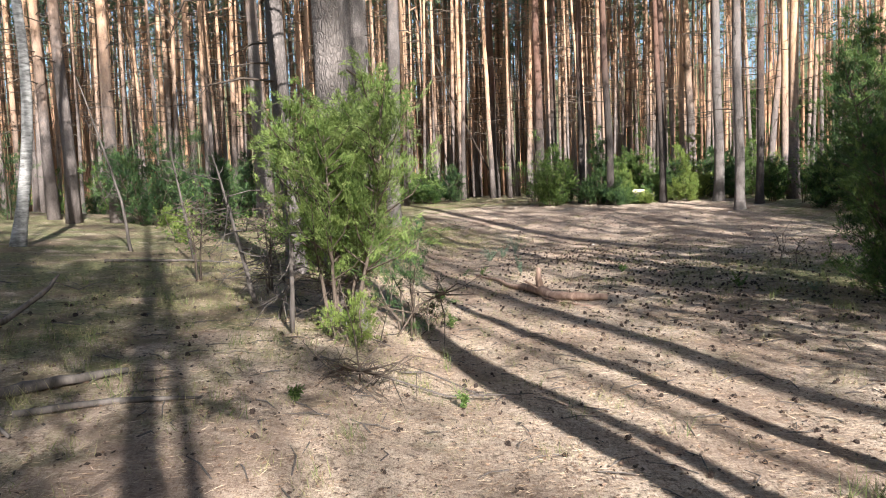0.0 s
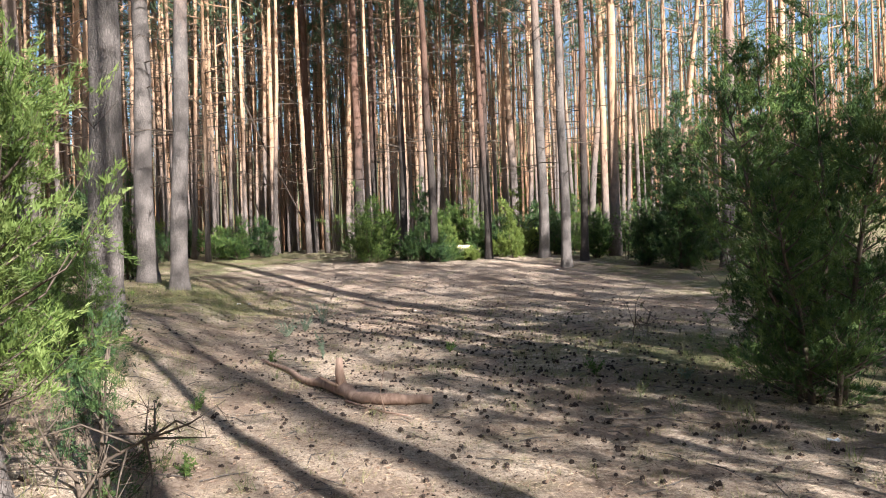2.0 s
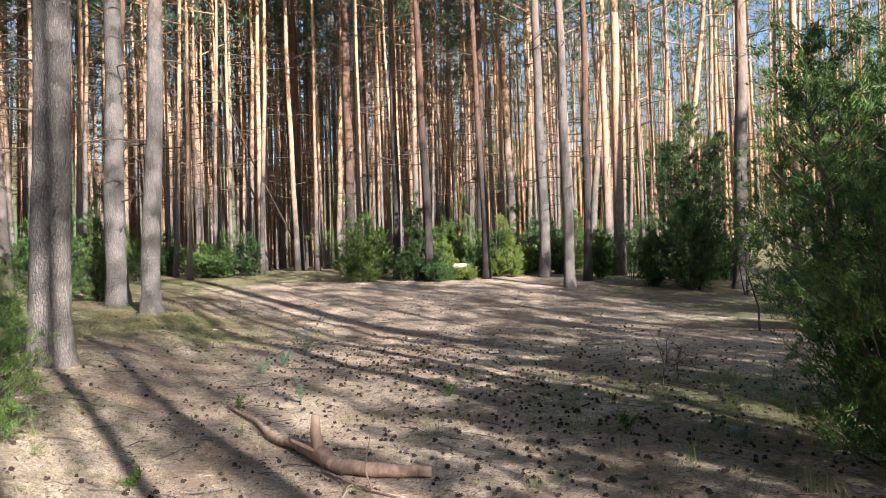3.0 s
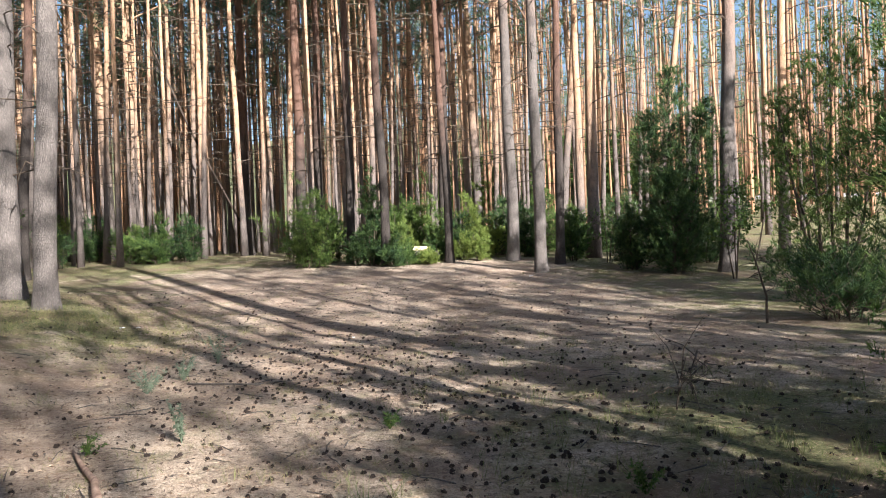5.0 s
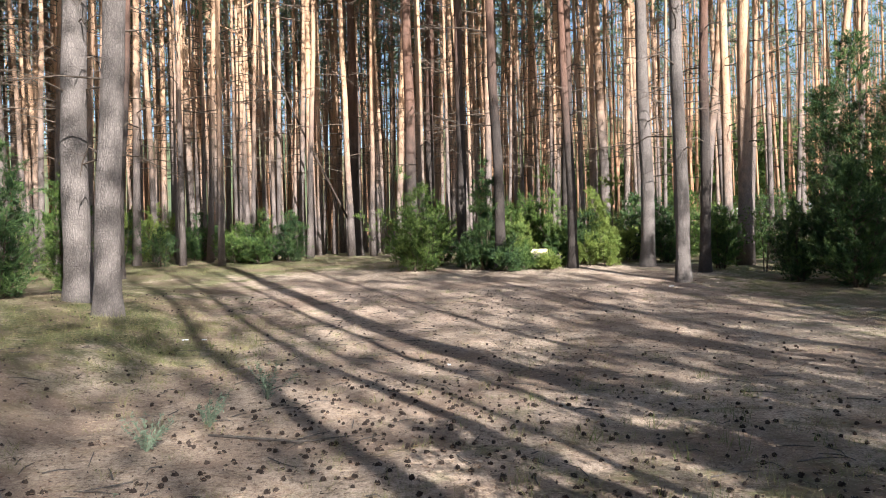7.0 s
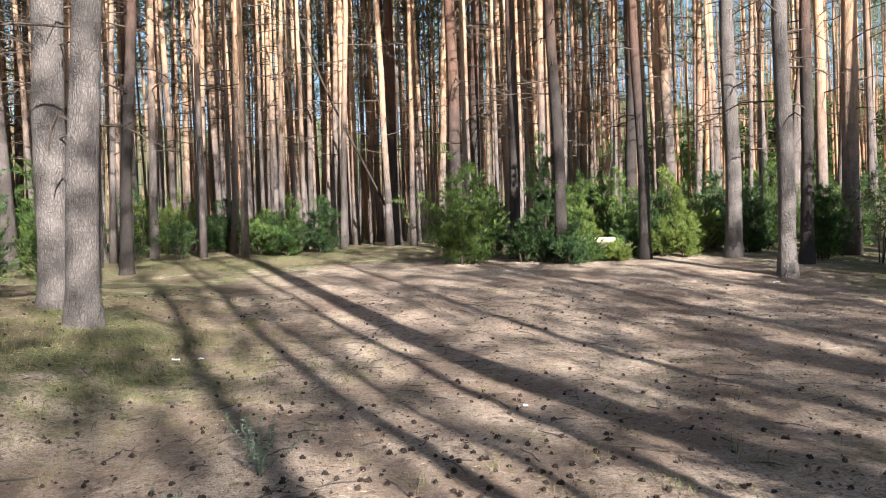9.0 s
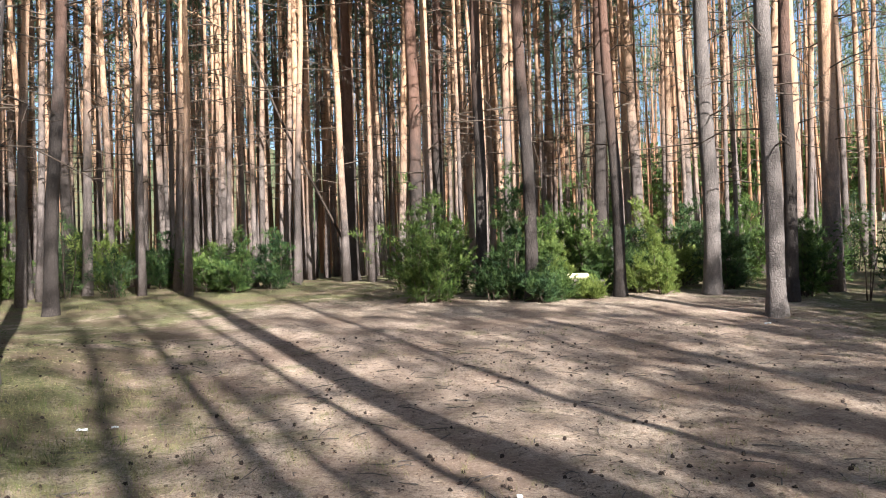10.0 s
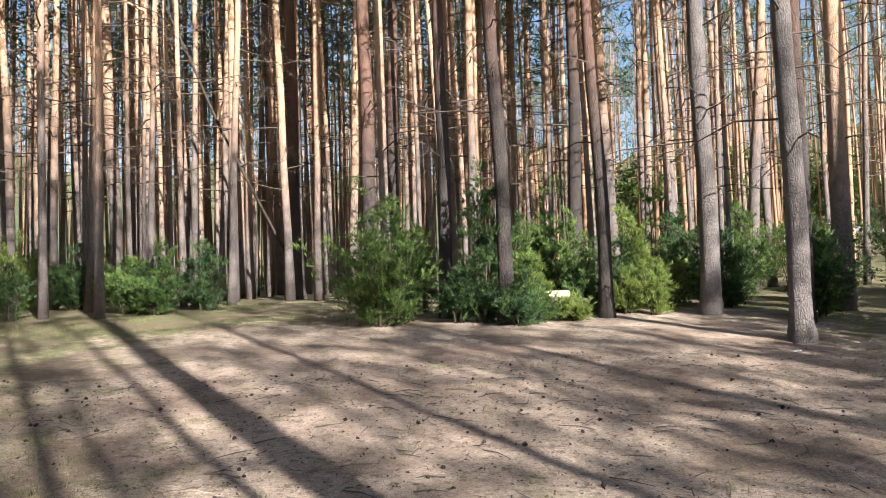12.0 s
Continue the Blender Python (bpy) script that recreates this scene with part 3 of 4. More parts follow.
# lower young pines beside and behind the walk, unseen, added to shade the ground
SHADE_PINE = pine_meshes(95, 9.5, 0.07, False, BARK_FAR, 0, 0.34, 6, 1.5, 1.5)
for i, (x, y, sc) in enumerate([(10.4, 1.8, 0.9), (11.6, 3.6, 0.7), (12.6, 3.0, 1.0), (11.8, -0.5, 1.0), (14.8, 8.0, 1.0), (6.9, 1.4, 0.6), (6.2, 0.2, 0.6), (7.6, 0.3, 0.65), (17.0, 9.5, 1.1), (19.5, 12.0, 1.1), (18.2, 7.0, 1.1), (21.5, 15.0, 1.1), (23.0, 10.0, 1.1), (0.6, -5.6, 0.95), (-0.9, -4.2, 1.0), (-2.6, -3.0, 0.95), (-4.6, -1.5, 0.9)]):
    ob = assemble_pine(SHADE_PINE, (x, y, top(x, y)), "unseen young pine with living branches low down, added for its shade", "young pines beside the walk", 50.0 * i, sc)


# the wood on the sun's side, behind and beside the walk
g = np.random.RandomState(5)
placed = []
for _ in range(2600):
    x, y = g.uniform(-38, 50), g.uniform(-55, 6)
    if math.hypot(x - 1, y - 3) < 6 or y > 4 - 0.35 * max(0, x - 6):
        continue
    c = x * 0.934 + y * 0.358
    gap = 4.3 if 3.6 < c < 5.6 else 5.3 if -0.6 < c < 6 else 6.4 if 0 < c < 13 else 2.8
    if any(math.hypot(x - a, y - b) < gap for a, b in placed):
        continue
    placed.append((x, y))
back = [(i % 4, pose(x, y, float(land(x, y)), 0, 0, g.uniform(0, 360))) for i, (x, y) in enumerate(placed)]
joined("back_trunks", back, ["trunk"], BARK_WOODS, "trunks of the pine wood behind the start of the walk", HIGH)
joined("back_crowns", back, ["crown"], NEEDLE_PINE, "needle crowns of the pine wood behind the start of the walk", HIGH)

# the wood's far depth: a backdrop whose dark colours hold the shade between trunks
n = Nodes("far_depth", 1.0, 0.0)
st = n.noise(0.9, 3, 0.6, n.coords((1, 1, 0.03)))
lf = n.noise(0.5, 5, 0.7, n.coords())
cc = n.ramp(st, (0.38, (0.05, 0.06, 0.035)), (0.5, (0.13, 0.085, 0.055)), (0.62, (0.07, 0.09, 0.05)))
n.colour(n.mix(lf, cc, (0.08, 0.105, 0.06)))
s = Shape()
a = np.linspace(0, 2 * np.pi, 120)
hg = 17 + 2.0 * np.sin(a * 31) + 1.5 * np.sin(a * 53 + 1)
ringb = np.stack([3 + 112 * np.cos(a), 12 + 112 * np.sin(a), land(3 + 112 * np.cos(a), 12 + 112 * np.sin(a)) - 1], -1)
ringt = ringb + np.stack([0 * a, 0 * a, hg], -1)
idx = np.arange(240).reshape(2, 120)
s.add(np.stack([ringb, ringt]), np.stack([idx[0, :-1], idx[0, 1:], idx[1, 1:], idx[1, :-1]], -1))
tagged(new("backdrop", s.mesh("backdrop", n.m)), "backdrop of the distant wood, its shade put into the colour", "woods", kind="structure")


# ---- junipers ----
def juniper(place, height, width, seed, mat, label, sprays=420, per=34, size=1.0, stems=4, lean=(0, 0), shape=0.75, group="", name="juniper_bush", low=0.02, blade=1.0, blunt=0.0, least=0.45, spread=0.6):
    """A juniper: several thin stems, each with its own feathery upright sprays."""
    g = np.random.RandomState(seed)
    ob = thing(name, place, label, "bush", group)
    for k in range(stems):
        a = 6.28 * k / stems + g.rand()
        off = 0.0 if stems == 1 else width * (g.uniform(0.02, 0.12) if k == 0 else g.uniform(0.12, 0.40))
        hk = height * (1.0 if k == 0 else g.uniform(least, 0.95))
        foot = np.array([math.cos(a), math.sin(a), 0]) * width * 0.07
        tip = np.array([math.cos(a) * off + lean[0] * hk, math.sin(a) * off + lean[1] * hk, hk * 0.93])
        mid = foot * 0.6 + tip * 0.45 + g.normal(size=3) * 0.04
        pts = np.array([foot - [0, 0, 0.06], foot * 0.8 + mid * 0.25 + [0, 0, 0.08], mid, (mid + tip) / 2 + g.normal(size=3) * 0.03, tip])
        rr = 0.008 + 0.006 * height
        s = Shape()
        s.tube(pts, [rr, rr * 0.85, rr * 0.6, rr * 0.4, 0.004], 7, 0.2, seed + k)
        per_c = 9
        nc = max(4, int(sprays / stems / per_c))
        lobe = width / 2 * (0.95 if stems == 1 else spread)
        lf = Shape()
        grow = []
        for q in range(nc):
            t = low + (1 - low) * (q + g.rand()) / nc
            ax = np.array([np.interp(t, np.linspace(0, 1, 5), pts[:, c]) for c in range(3)])
            prof = max(0.10, math.sin(math.pi * min(1, 0.22 + (0.76 - blunt) * t)) ** (shape + 0.25) * (1.15 - 0.4 * t)) * lobe
            reach = prof * g.uniform(0.45, 1.3)
            aa = q * 2.4 + g.normal() * 0.5
            out = np.array([math.cos(aa), math.sin(aa), 0.0])
            rise = reach * g.uniform(0.35, 1.0) + 0.05
            tipb = ax + out * reach + [0, 0, rise]
            midb = ax + out * reach * 0.6 + [0, 0, rise * 0.35]
            s.tube([ax - [0, 0, 0.03], midb, tipb], [0.004 + 0.004 * height ** 0.5, 0.005, 0.002], 3, caps=False)
            w = g.uniform(0.15, 1.0, per_c)
            w[0] = 1.0
            root = (1 - w[:, None]) * ax + w[:, None] * tipb - np.array([0, 0, 1.0]) * (w * (1 - w) * rise * 0.6)[:, None] + g.normal(size=(per_c, 3)) * (0.05 * size)
            way = out * 0.5 + np.array([0, 0, 0.85]) + g.normal(size=(per_c, 3)) * 0.42
            way /= np.linalg.norm(way, axis=1)[:, None]
            ln = g.uniform(0.14, 0.34, per_c) * size * (0.7 + 0.3 * (1 - t))
            u = g.rand(per_c, per) ** 0.9
            pos = root[:, None, :] + way[:, None, :] * (u * ln[:, None])[..., None] + g.normal(size=(per_c, per, 3)) * (0.026 * size * (1.15 - u))[..., None]
            pos[..., 2] += -0.16 * size * u ** 2 * g.uniform(0, 1, (per_c, 1))
            dr = way[:, None, :] + g.normal(size=(per_c, per, 3)) * 0.42
            # inner needles darker, tips lighter: new growth plus painted light on the sprays
            tone = np.clip(g.rand() * 0.6 + 0.3 * g.rand(per_c, 1) + 0.45 * u * w[:, None] - 0.12, 0, 1)
            pos, dr, tone = pos.reshape(-1, 3), dr.reshape(-1, 3), tone.ravel()
            ok = pos[:, 2] > 0.01
            pos, dr, tone = pos[ok], dr[ok], tone[ok]
            if len(pos):
                lf.blades(pos, dr, g.uniform(0.035, 0.08, len(pos)) * size * blade, g.uniform(0.008, 0.015, len(pos)) * size * blade, g)
                grow.append(np.repeat(tone, 3))
        st = part("stem", s, TWIG, ob)
        lf = lf.mesh("foliage", mat, True)
        shade = lf.attributes.new("growth", "FLOAT", "POINT")
        shade.data.foreach_set("value", np.concatenate(grow).astype(np.float32))
        part("foliage", lf, mat, st)
    return ob


def at(x, y, dz=0.0):
    return (x, y, top(x, y) + dz)


# each bush's needle tone also stands in for the sun or shade on it
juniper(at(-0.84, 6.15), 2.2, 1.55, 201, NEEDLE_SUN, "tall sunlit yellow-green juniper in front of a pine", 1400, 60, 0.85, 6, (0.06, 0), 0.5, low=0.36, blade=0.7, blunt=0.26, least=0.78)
juniper(at(-0.35, 7.0), 1.0, 0.9, 212, NEEDLE_SHADE, "low sprawling branch end of juniper over its own shadow", 130, 50, 0.8, 4, blade=0.6)
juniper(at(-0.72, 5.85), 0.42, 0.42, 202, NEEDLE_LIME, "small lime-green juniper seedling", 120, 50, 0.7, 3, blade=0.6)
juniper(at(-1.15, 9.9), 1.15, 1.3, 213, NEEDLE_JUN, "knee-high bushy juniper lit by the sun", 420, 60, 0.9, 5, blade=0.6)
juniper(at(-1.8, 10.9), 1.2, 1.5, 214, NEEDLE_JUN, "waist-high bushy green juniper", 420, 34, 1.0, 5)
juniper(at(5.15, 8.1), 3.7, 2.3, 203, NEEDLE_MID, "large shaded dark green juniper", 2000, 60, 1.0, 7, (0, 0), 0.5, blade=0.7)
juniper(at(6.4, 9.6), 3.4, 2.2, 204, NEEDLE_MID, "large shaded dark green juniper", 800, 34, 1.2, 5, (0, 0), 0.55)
juniper(at(12.6, 22.7), 5.5, 2.5, 205, NEEDLE_SHADE, "dense conical dark juniper beside a pine", 2600, 30, 1.35, 4, (0, 0), 0.75)
juniper(at(10.4, 15.1), 0.9, 3.0, 206, NEEDLE_SHADE, "low spreading dark juniper in shade", 700, 30, 1.1, 8, (0, 0), 0.4)
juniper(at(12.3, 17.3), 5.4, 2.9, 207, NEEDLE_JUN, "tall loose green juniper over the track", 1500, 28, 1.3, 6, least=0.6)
juniper(at(-3.5, 21.6), 2.7, 1.9, 208, NEEDLE_SHADE, "broad dark juniper beside two pines", 900, 32, 1.2, 6)
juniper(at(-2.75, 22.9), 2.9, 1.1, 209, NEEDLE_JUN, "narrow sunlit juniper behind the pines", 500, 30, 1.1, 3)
juniper(at(-7.0, 18.2), 2.4, 3.0, 210, NEEDLE_SHADE, "wide dark juniper thicket in shade", 900, 30, 1.3, 8)
juniper(at(-5.2, 17.2), 1.7, 2.2, 216, NEEDLE_SHADE, "shaded dark juniper with drooping sprays", 600, 30, 1.2, 5)
juniper(at(-4.8, 13.75), 0.8, 0.9, 211, NEEDLE_LIME, "small bright yellow-green juniper", 140, 30, 0.9, 4)
# the row of junipers along the far edge of the clearing; needle tones carry sun and shade
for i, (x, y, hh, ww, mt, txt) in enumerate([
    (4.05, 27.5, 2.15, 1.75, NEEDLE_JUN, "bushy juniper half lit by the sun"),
    (4.75, 29.4, 1.4, 1.2, NEEDLE_SHADE, "low dark juniper between two trunks"),
    (5.75, 27.5, 2.9, 0.8, NEEDLE_SHADE, "narrow upright dark juniper"),
    (6.2, 26.75, 0.8, 0.8, NEEDLE_SHADE, "knee-high dark juniper at a trunk's foot"),
    (5.35, 27.6, 0.9, 0.8, NEEDLE_SHADE, "knee-high dark juniper beside a taller one"),
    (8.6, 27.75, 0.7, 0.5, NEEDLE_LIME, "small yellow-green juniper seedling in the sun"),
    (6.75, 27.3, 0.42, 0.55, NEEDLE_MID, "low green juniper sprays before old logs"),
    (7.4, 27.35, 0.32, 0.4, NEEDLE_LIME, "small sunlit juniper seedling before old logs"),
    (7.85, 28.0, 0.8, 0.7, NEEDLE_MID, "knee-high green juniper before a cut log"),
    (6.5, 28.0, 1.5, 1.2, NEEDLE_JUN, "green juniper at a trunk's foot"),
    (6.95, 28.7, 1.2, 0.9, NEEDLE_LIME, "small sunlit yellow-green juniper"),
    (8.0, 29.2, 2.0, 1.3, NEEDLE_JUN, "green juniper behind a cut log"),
    (8.75, 28.4, 1.4, 1.0, NEEDLE_SHADE, "dark juniper with a leaning top"),
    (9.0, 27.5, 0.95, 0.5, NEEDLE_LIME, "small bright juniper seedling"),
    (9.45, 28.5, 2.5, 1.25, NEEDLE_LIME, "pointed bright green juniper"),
    (10.9, 28.2, 1.5, 1.3, NEEDLE_SHADE, "shaded low juniper behind pines"),
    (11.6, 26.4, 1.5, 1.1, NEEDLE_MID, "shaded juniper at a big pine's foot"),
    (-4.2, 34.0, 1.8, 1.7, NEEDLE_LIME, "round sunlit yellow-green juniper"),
    (-2.6, 34.0, 1.5, 1.4, NEEDLE_SHADE, "dark juniper on the wood's edge"),
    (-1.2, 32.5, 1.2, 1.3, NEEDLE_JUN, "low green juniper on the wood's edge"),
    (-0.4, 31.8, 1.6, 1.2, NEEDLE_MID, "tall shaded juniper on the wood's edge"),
    (0.5, 32.3, 1.6, 1.1, NEEDLE_SHADE, "shaded juniper with thin top"),
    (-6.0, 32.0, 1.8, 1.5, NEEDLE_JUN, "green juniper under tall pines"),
    (-7.2, 27.8, 2.3, 1.9, NEEDLE_SHADE, "dark juniper under tall pines"),
    (15.2, 26.0, 2.0, 1.9, NEEDLE_SHADE, "dark juniper in shade behind a pine"),
    (16.5, 28.5, 2.6, 1.9, NEEDLE_SHADE, "tall dark juniper in shade"),
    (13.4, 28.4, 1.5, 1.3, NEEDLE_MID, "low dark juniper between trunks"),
    (10.4, 29.5, 1.9, 1.6, NEEDLE_SHADE, "dark juniper behind two pines"),
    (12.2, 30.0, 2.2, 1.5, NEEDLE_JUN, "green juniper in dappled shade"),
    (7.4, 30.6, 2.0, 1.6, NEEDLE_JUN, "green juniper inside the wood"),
    (14.6, 24.2, 1.1, 1.8, NEEDLE_SHADE, "low dark juniper beside the track"),
    (11.9, 23.6, 1.6, 1.4, NEEDLE_SHADE, "dark juniper at a taller one's foot"),
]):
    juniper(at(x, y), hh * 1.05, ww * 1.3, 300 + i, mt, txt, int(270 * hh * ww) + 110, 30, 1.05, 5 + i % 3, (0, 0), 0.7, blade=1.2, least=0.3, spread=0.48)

# undergrowth deeper in the wood, a few shapes repeated
g = np.random.RandomState(77)
UNDER = []
for i in range(5):
    UNDER.append(juniper((0, 0, 0), 1.3 + 0.35 * i, 1.3 + 0.15 * i, 400 + i, (NEEDLE_SHADE, NEEDLE_JUN)[i % 2], "juniper in the shade of the dense wood", 210, 18, 1.5, 4, group="undergrowth junipers"))
spots = []
while len(spots) < 110:
    y = g.uniform(29.8, 62)
    x = g.uniform(-12 - 0.55 * (y - 28), 20 + 0.8 * (y - 28))
    if 0.8 < x < 3.6 and y < 36 or abs(y - (57 - 0.15 * (x - 18))) < 6 and x > 16:
        continue
    spots.append((x, y))
for i in range(30):
    spots.append((g.uniform(-20, -9.5), g.uniform(14, 28)))
for i, (x, y) in enumerate(spots):
    k = i % 5
    m = pose(x, y, top(x, y), 0, 0, g.uniform(0, 360)) @ Matrix.Scale(g.uniform(0.6, 1.15), 4)
    if i < 5:
        UNDER[k].matrix_basis = m
    else:
        q = copy_thing(UNDER[k], pose(x, y, top(x, y), 0, 0, g.uniform(0, 360)))


def leafy_shrub(place, height, width, seed, label, leaves=900, mat=None, group="", size=0.09, name="leafy_shrub", stems=5, lean=(0, 0)):
    """A thin broad-leaved shrub or sapling: stems, each with twigs and leaves."""
    g = np.random.RandomState(seed)
    ob = thing(name, place, label, "bush", group)
    for k in range(stems):
        a = 6.28 * k / stems + g.rand()
        tip = np.array([math.cos(a) * width * 0.35 * g.rand() + lean[0], math.sin(a) * width * 0.35 * g.rand() + lean[1], height * g.uniform(0.75, 1.0)])
        s, lf = Shape(), Shape()
        pts = np.array([[0.03 * math.cos(a), 0.03 * math.sin(a), -0.05], tip * [0.3, 0.3, 0.35], tip * [0.7, 0.7, 0.7], tip])
        rr = 0.006 + 0.004 * height
        s.tube(pts, [rr, rr * 0.8, rr * 0.5, 0.003], 6)
        nb = 12
        for q in range(nb):
            u = g.uniform(0.3, 1.0)
            p0 = np.array([np.interp(u, [0, 0.35, 0.7, 1], pts[:, c]) for c in range(3)])
            aa = g.rand() * 6.28
            d = np.array([math.cos(aa), math.sin(aa), g.uniform(-0.1, 0.5)])
            p1 = p0 + d * width * 0.5 * g.uniform(0.4, 1.0)
            s.tube([p0, (p0 + p1) / 2 + [0, 0, 0.04], p1], [0.005, 0.004, 0.002], 3, caps=False)
            n_ = max(4, leaves // (stems * nb))
            t = g.uniform(0.25, 1.05, n_)
            c = p0 + (p1 - p0) * t[:, None] + g.normal(size=(n_, 3)) * 0.06
            lf.leaves(c, g.normal(size=(n_, 3)) + d * 0.8 + [0, 0, -0.1], g.uniform(0.6, 1.1, n_) * size, g.uniform(0.4, 0.65, n_) * size, g)
        st = part("stem", s, TWIG, ob)
        part("foliage", lf, mat or LEAF, st)
    return ob


leafy_shrub(at(13.3, 21.3), 3.0, 2.0, 501, "thin leafy sapling beside a pine and juniper", 900, LEAF, size=0.11, name="leafy_sapling", stems=3)
leafy_shrub(at(12.2, 25.4), 2.0, 1.4, 502, "thin broad-leaved sapling in shade", 420, LEAF, size=0.09, name="leafy_sapling", stems=3)
leafy_shrub(at(13.0, 25.0), 1.6, 1.6, 503, "low broad-leaved shrub in shade", 420, LEAF, size=0.09)
leafy_shrub(at(-2.9, 8.9), 1.1, 0.9, 504, "small-leaved twiggy shrub beside the bank", 260, LEAF, size=0.05)
leafy_shrub(at(-1.9, 8.2), 1.2, 1.0, 505, "sparse green twiggy shrub near a dead sapling", 260, LEAF, size=0.05)
SHRUB = leafy_shrub((0, 0, 0), 6.0, 4.2, 506, "sunlit yellow-green broad-leaved shrub beyond the track", 2600, LEAF, "broad-leaved shrubs", 0.26, stems=6)
first_done = False
for i in range(64):
    x = g.uniform(17, 58)
    y = g.uniform(26, 50) if i % 5 == 0 else g.uniform(61, 78)
    if math.hypot(x - 14, y - 22.5) < 5 or (y < 34 and x < 22):
        continue
    m = pose(x, y, top(x, y), 0, 0, g.uniform(0, 360))
    SHRUB.scale = (0.4, 0.4, 0.3) if i % 5 == 0 else (1, 1, 1) if i % 3 else (1.2, 1.2, 1.25)
    if not first_done:
        SHRUB.matrix_basis = m @ Matrix.Scale(0.4, 4)
        first_done = True
    else:
        copy_thing(SHRUB, m)


# ---- bare and dead wood ----
def stick_thing(name, place, pts, radii, mat, label, category="branch", twigs=0, seed=0, sides=7, stubs=()):
    g = np.random.RandomState(seed)
    ob = thing(name, place, label, category)
    s = Shape()
    pts = np.array(pts, float)
    k = np.linspace(0, len(pts) - 1, (len(pts) - 1) * 4 + 1)
    fine = np.stack([np.interp(k, range(len(pts)), pts[:, c]) for c in range(3)], -1)
    fine[1:-1] += g.normal(size=(len(fine) - 2, 3)) * np.max(radii) * 0.12
    s.tube(fine, np.interp(k, range(len(radii)), radii), sides, 0.3, seed)
    part("stem" if category == "tree" else "main_stem", s, mat, ob)
    for a, b_, r in stubs:
        s = Shape()
        a, b_ = np.array(a, float), np.array(b_, float)
        s.tube([a, (a + b_) / 2 + g.normal(size=3) * 0.01, b_], [r, r * 0.8, r * 0.55], 7, 0.2, seed)
        part("side_branch", s, mat, ob)
    for q in range(twigs):
        u = g.uniform(0.25, 0.98) * (len(pts) - 1)
        p0 = np.array([np.interp(u, range(len(pts)), pts[:, c]) for c in range(3)])
        d = g.normal(size=3) * [1, 1, 0.45]
        d /= np.linalg.norm(d)
        ln = g.uniform(0.15, 0.6)
        s = Shape()
        p2 = p0 + d * ln + [0, 0, g.uniform(-0.15, 0.1)]
        s.tube([p0, p0 + d * ln * 0.5 + g.normal(size=3) * 0.03, p2], [0.007, 0.005, 0.002], 4, caps=False)
        for w in range(3):
            c = p0 + (p2 - p0) * g.uniform(0.3, 0.9)
            s.tube([c, c + g.normal(size=3) * 0.08], [0.003, 0.001], 3, caps=False)
        part("twig", s, mat, ob)
    return ob


def rel(points, lift=0.0):
    """Points on the ground, taken from the first one."""
    x0, y0 = points[0][0], points[0][1]
    z0 = top(x0, y0)
    return (x0, y0, z0), [(x - x0, y - y0, top(x, y) - z0 + dz + lift) for x, y, dz in points]


# the fallen forked branch in the clearing
o, pts = rel([(0.50, 12.1, 0.02), (0.78, 11.2, 0.03), (0.93, 10.45, 0.04), (1.12, 10.1, 0.06), (1.26, 9.75, 0.07), (1.36, 9.5, 0.05), (1.62, 9.25, 0.05), (1.98, 9.1, 0.045)])
stick_thing("fallen_branch", o, pts, [0.010, 0.026, 0.036, 0.05, 0.068, 0.06, 0.052, 0.04], PALE, "forked fallen pine branch with peeled pinkish wood", "branch", 0, 31, 9,
            [((pts[4][0], pts[4][1], pts[4][2]), (pts[4][0] - 0.03, pts[4][1] + 0.02, pts[4][2] + 0.30), 0.055),
             ((pts[4][0], pts[4][1], pts[4][2]), (pts[4][0] - 0.22, pts[4][1] - 0.05, pts[4][2] + 0.14), 0.022),
             ((pts[5][0], pts[5][1], pts[5][2]), (pts[5][0] + 0.35, pts[5][1] - 0.28, pts[5][2] - 0.02), 0.03)])
o, pts = rel([(1.25, 9.55, 0.02), (1.5, 9.0, 0.02), (1.72, 8.75, 0.02)])
stick_thing("twig", o, pts, [0.012, 0.01, 0.005], PALE, "thin dry twig beside the fallen branch", "twig", 2, 32, 5)
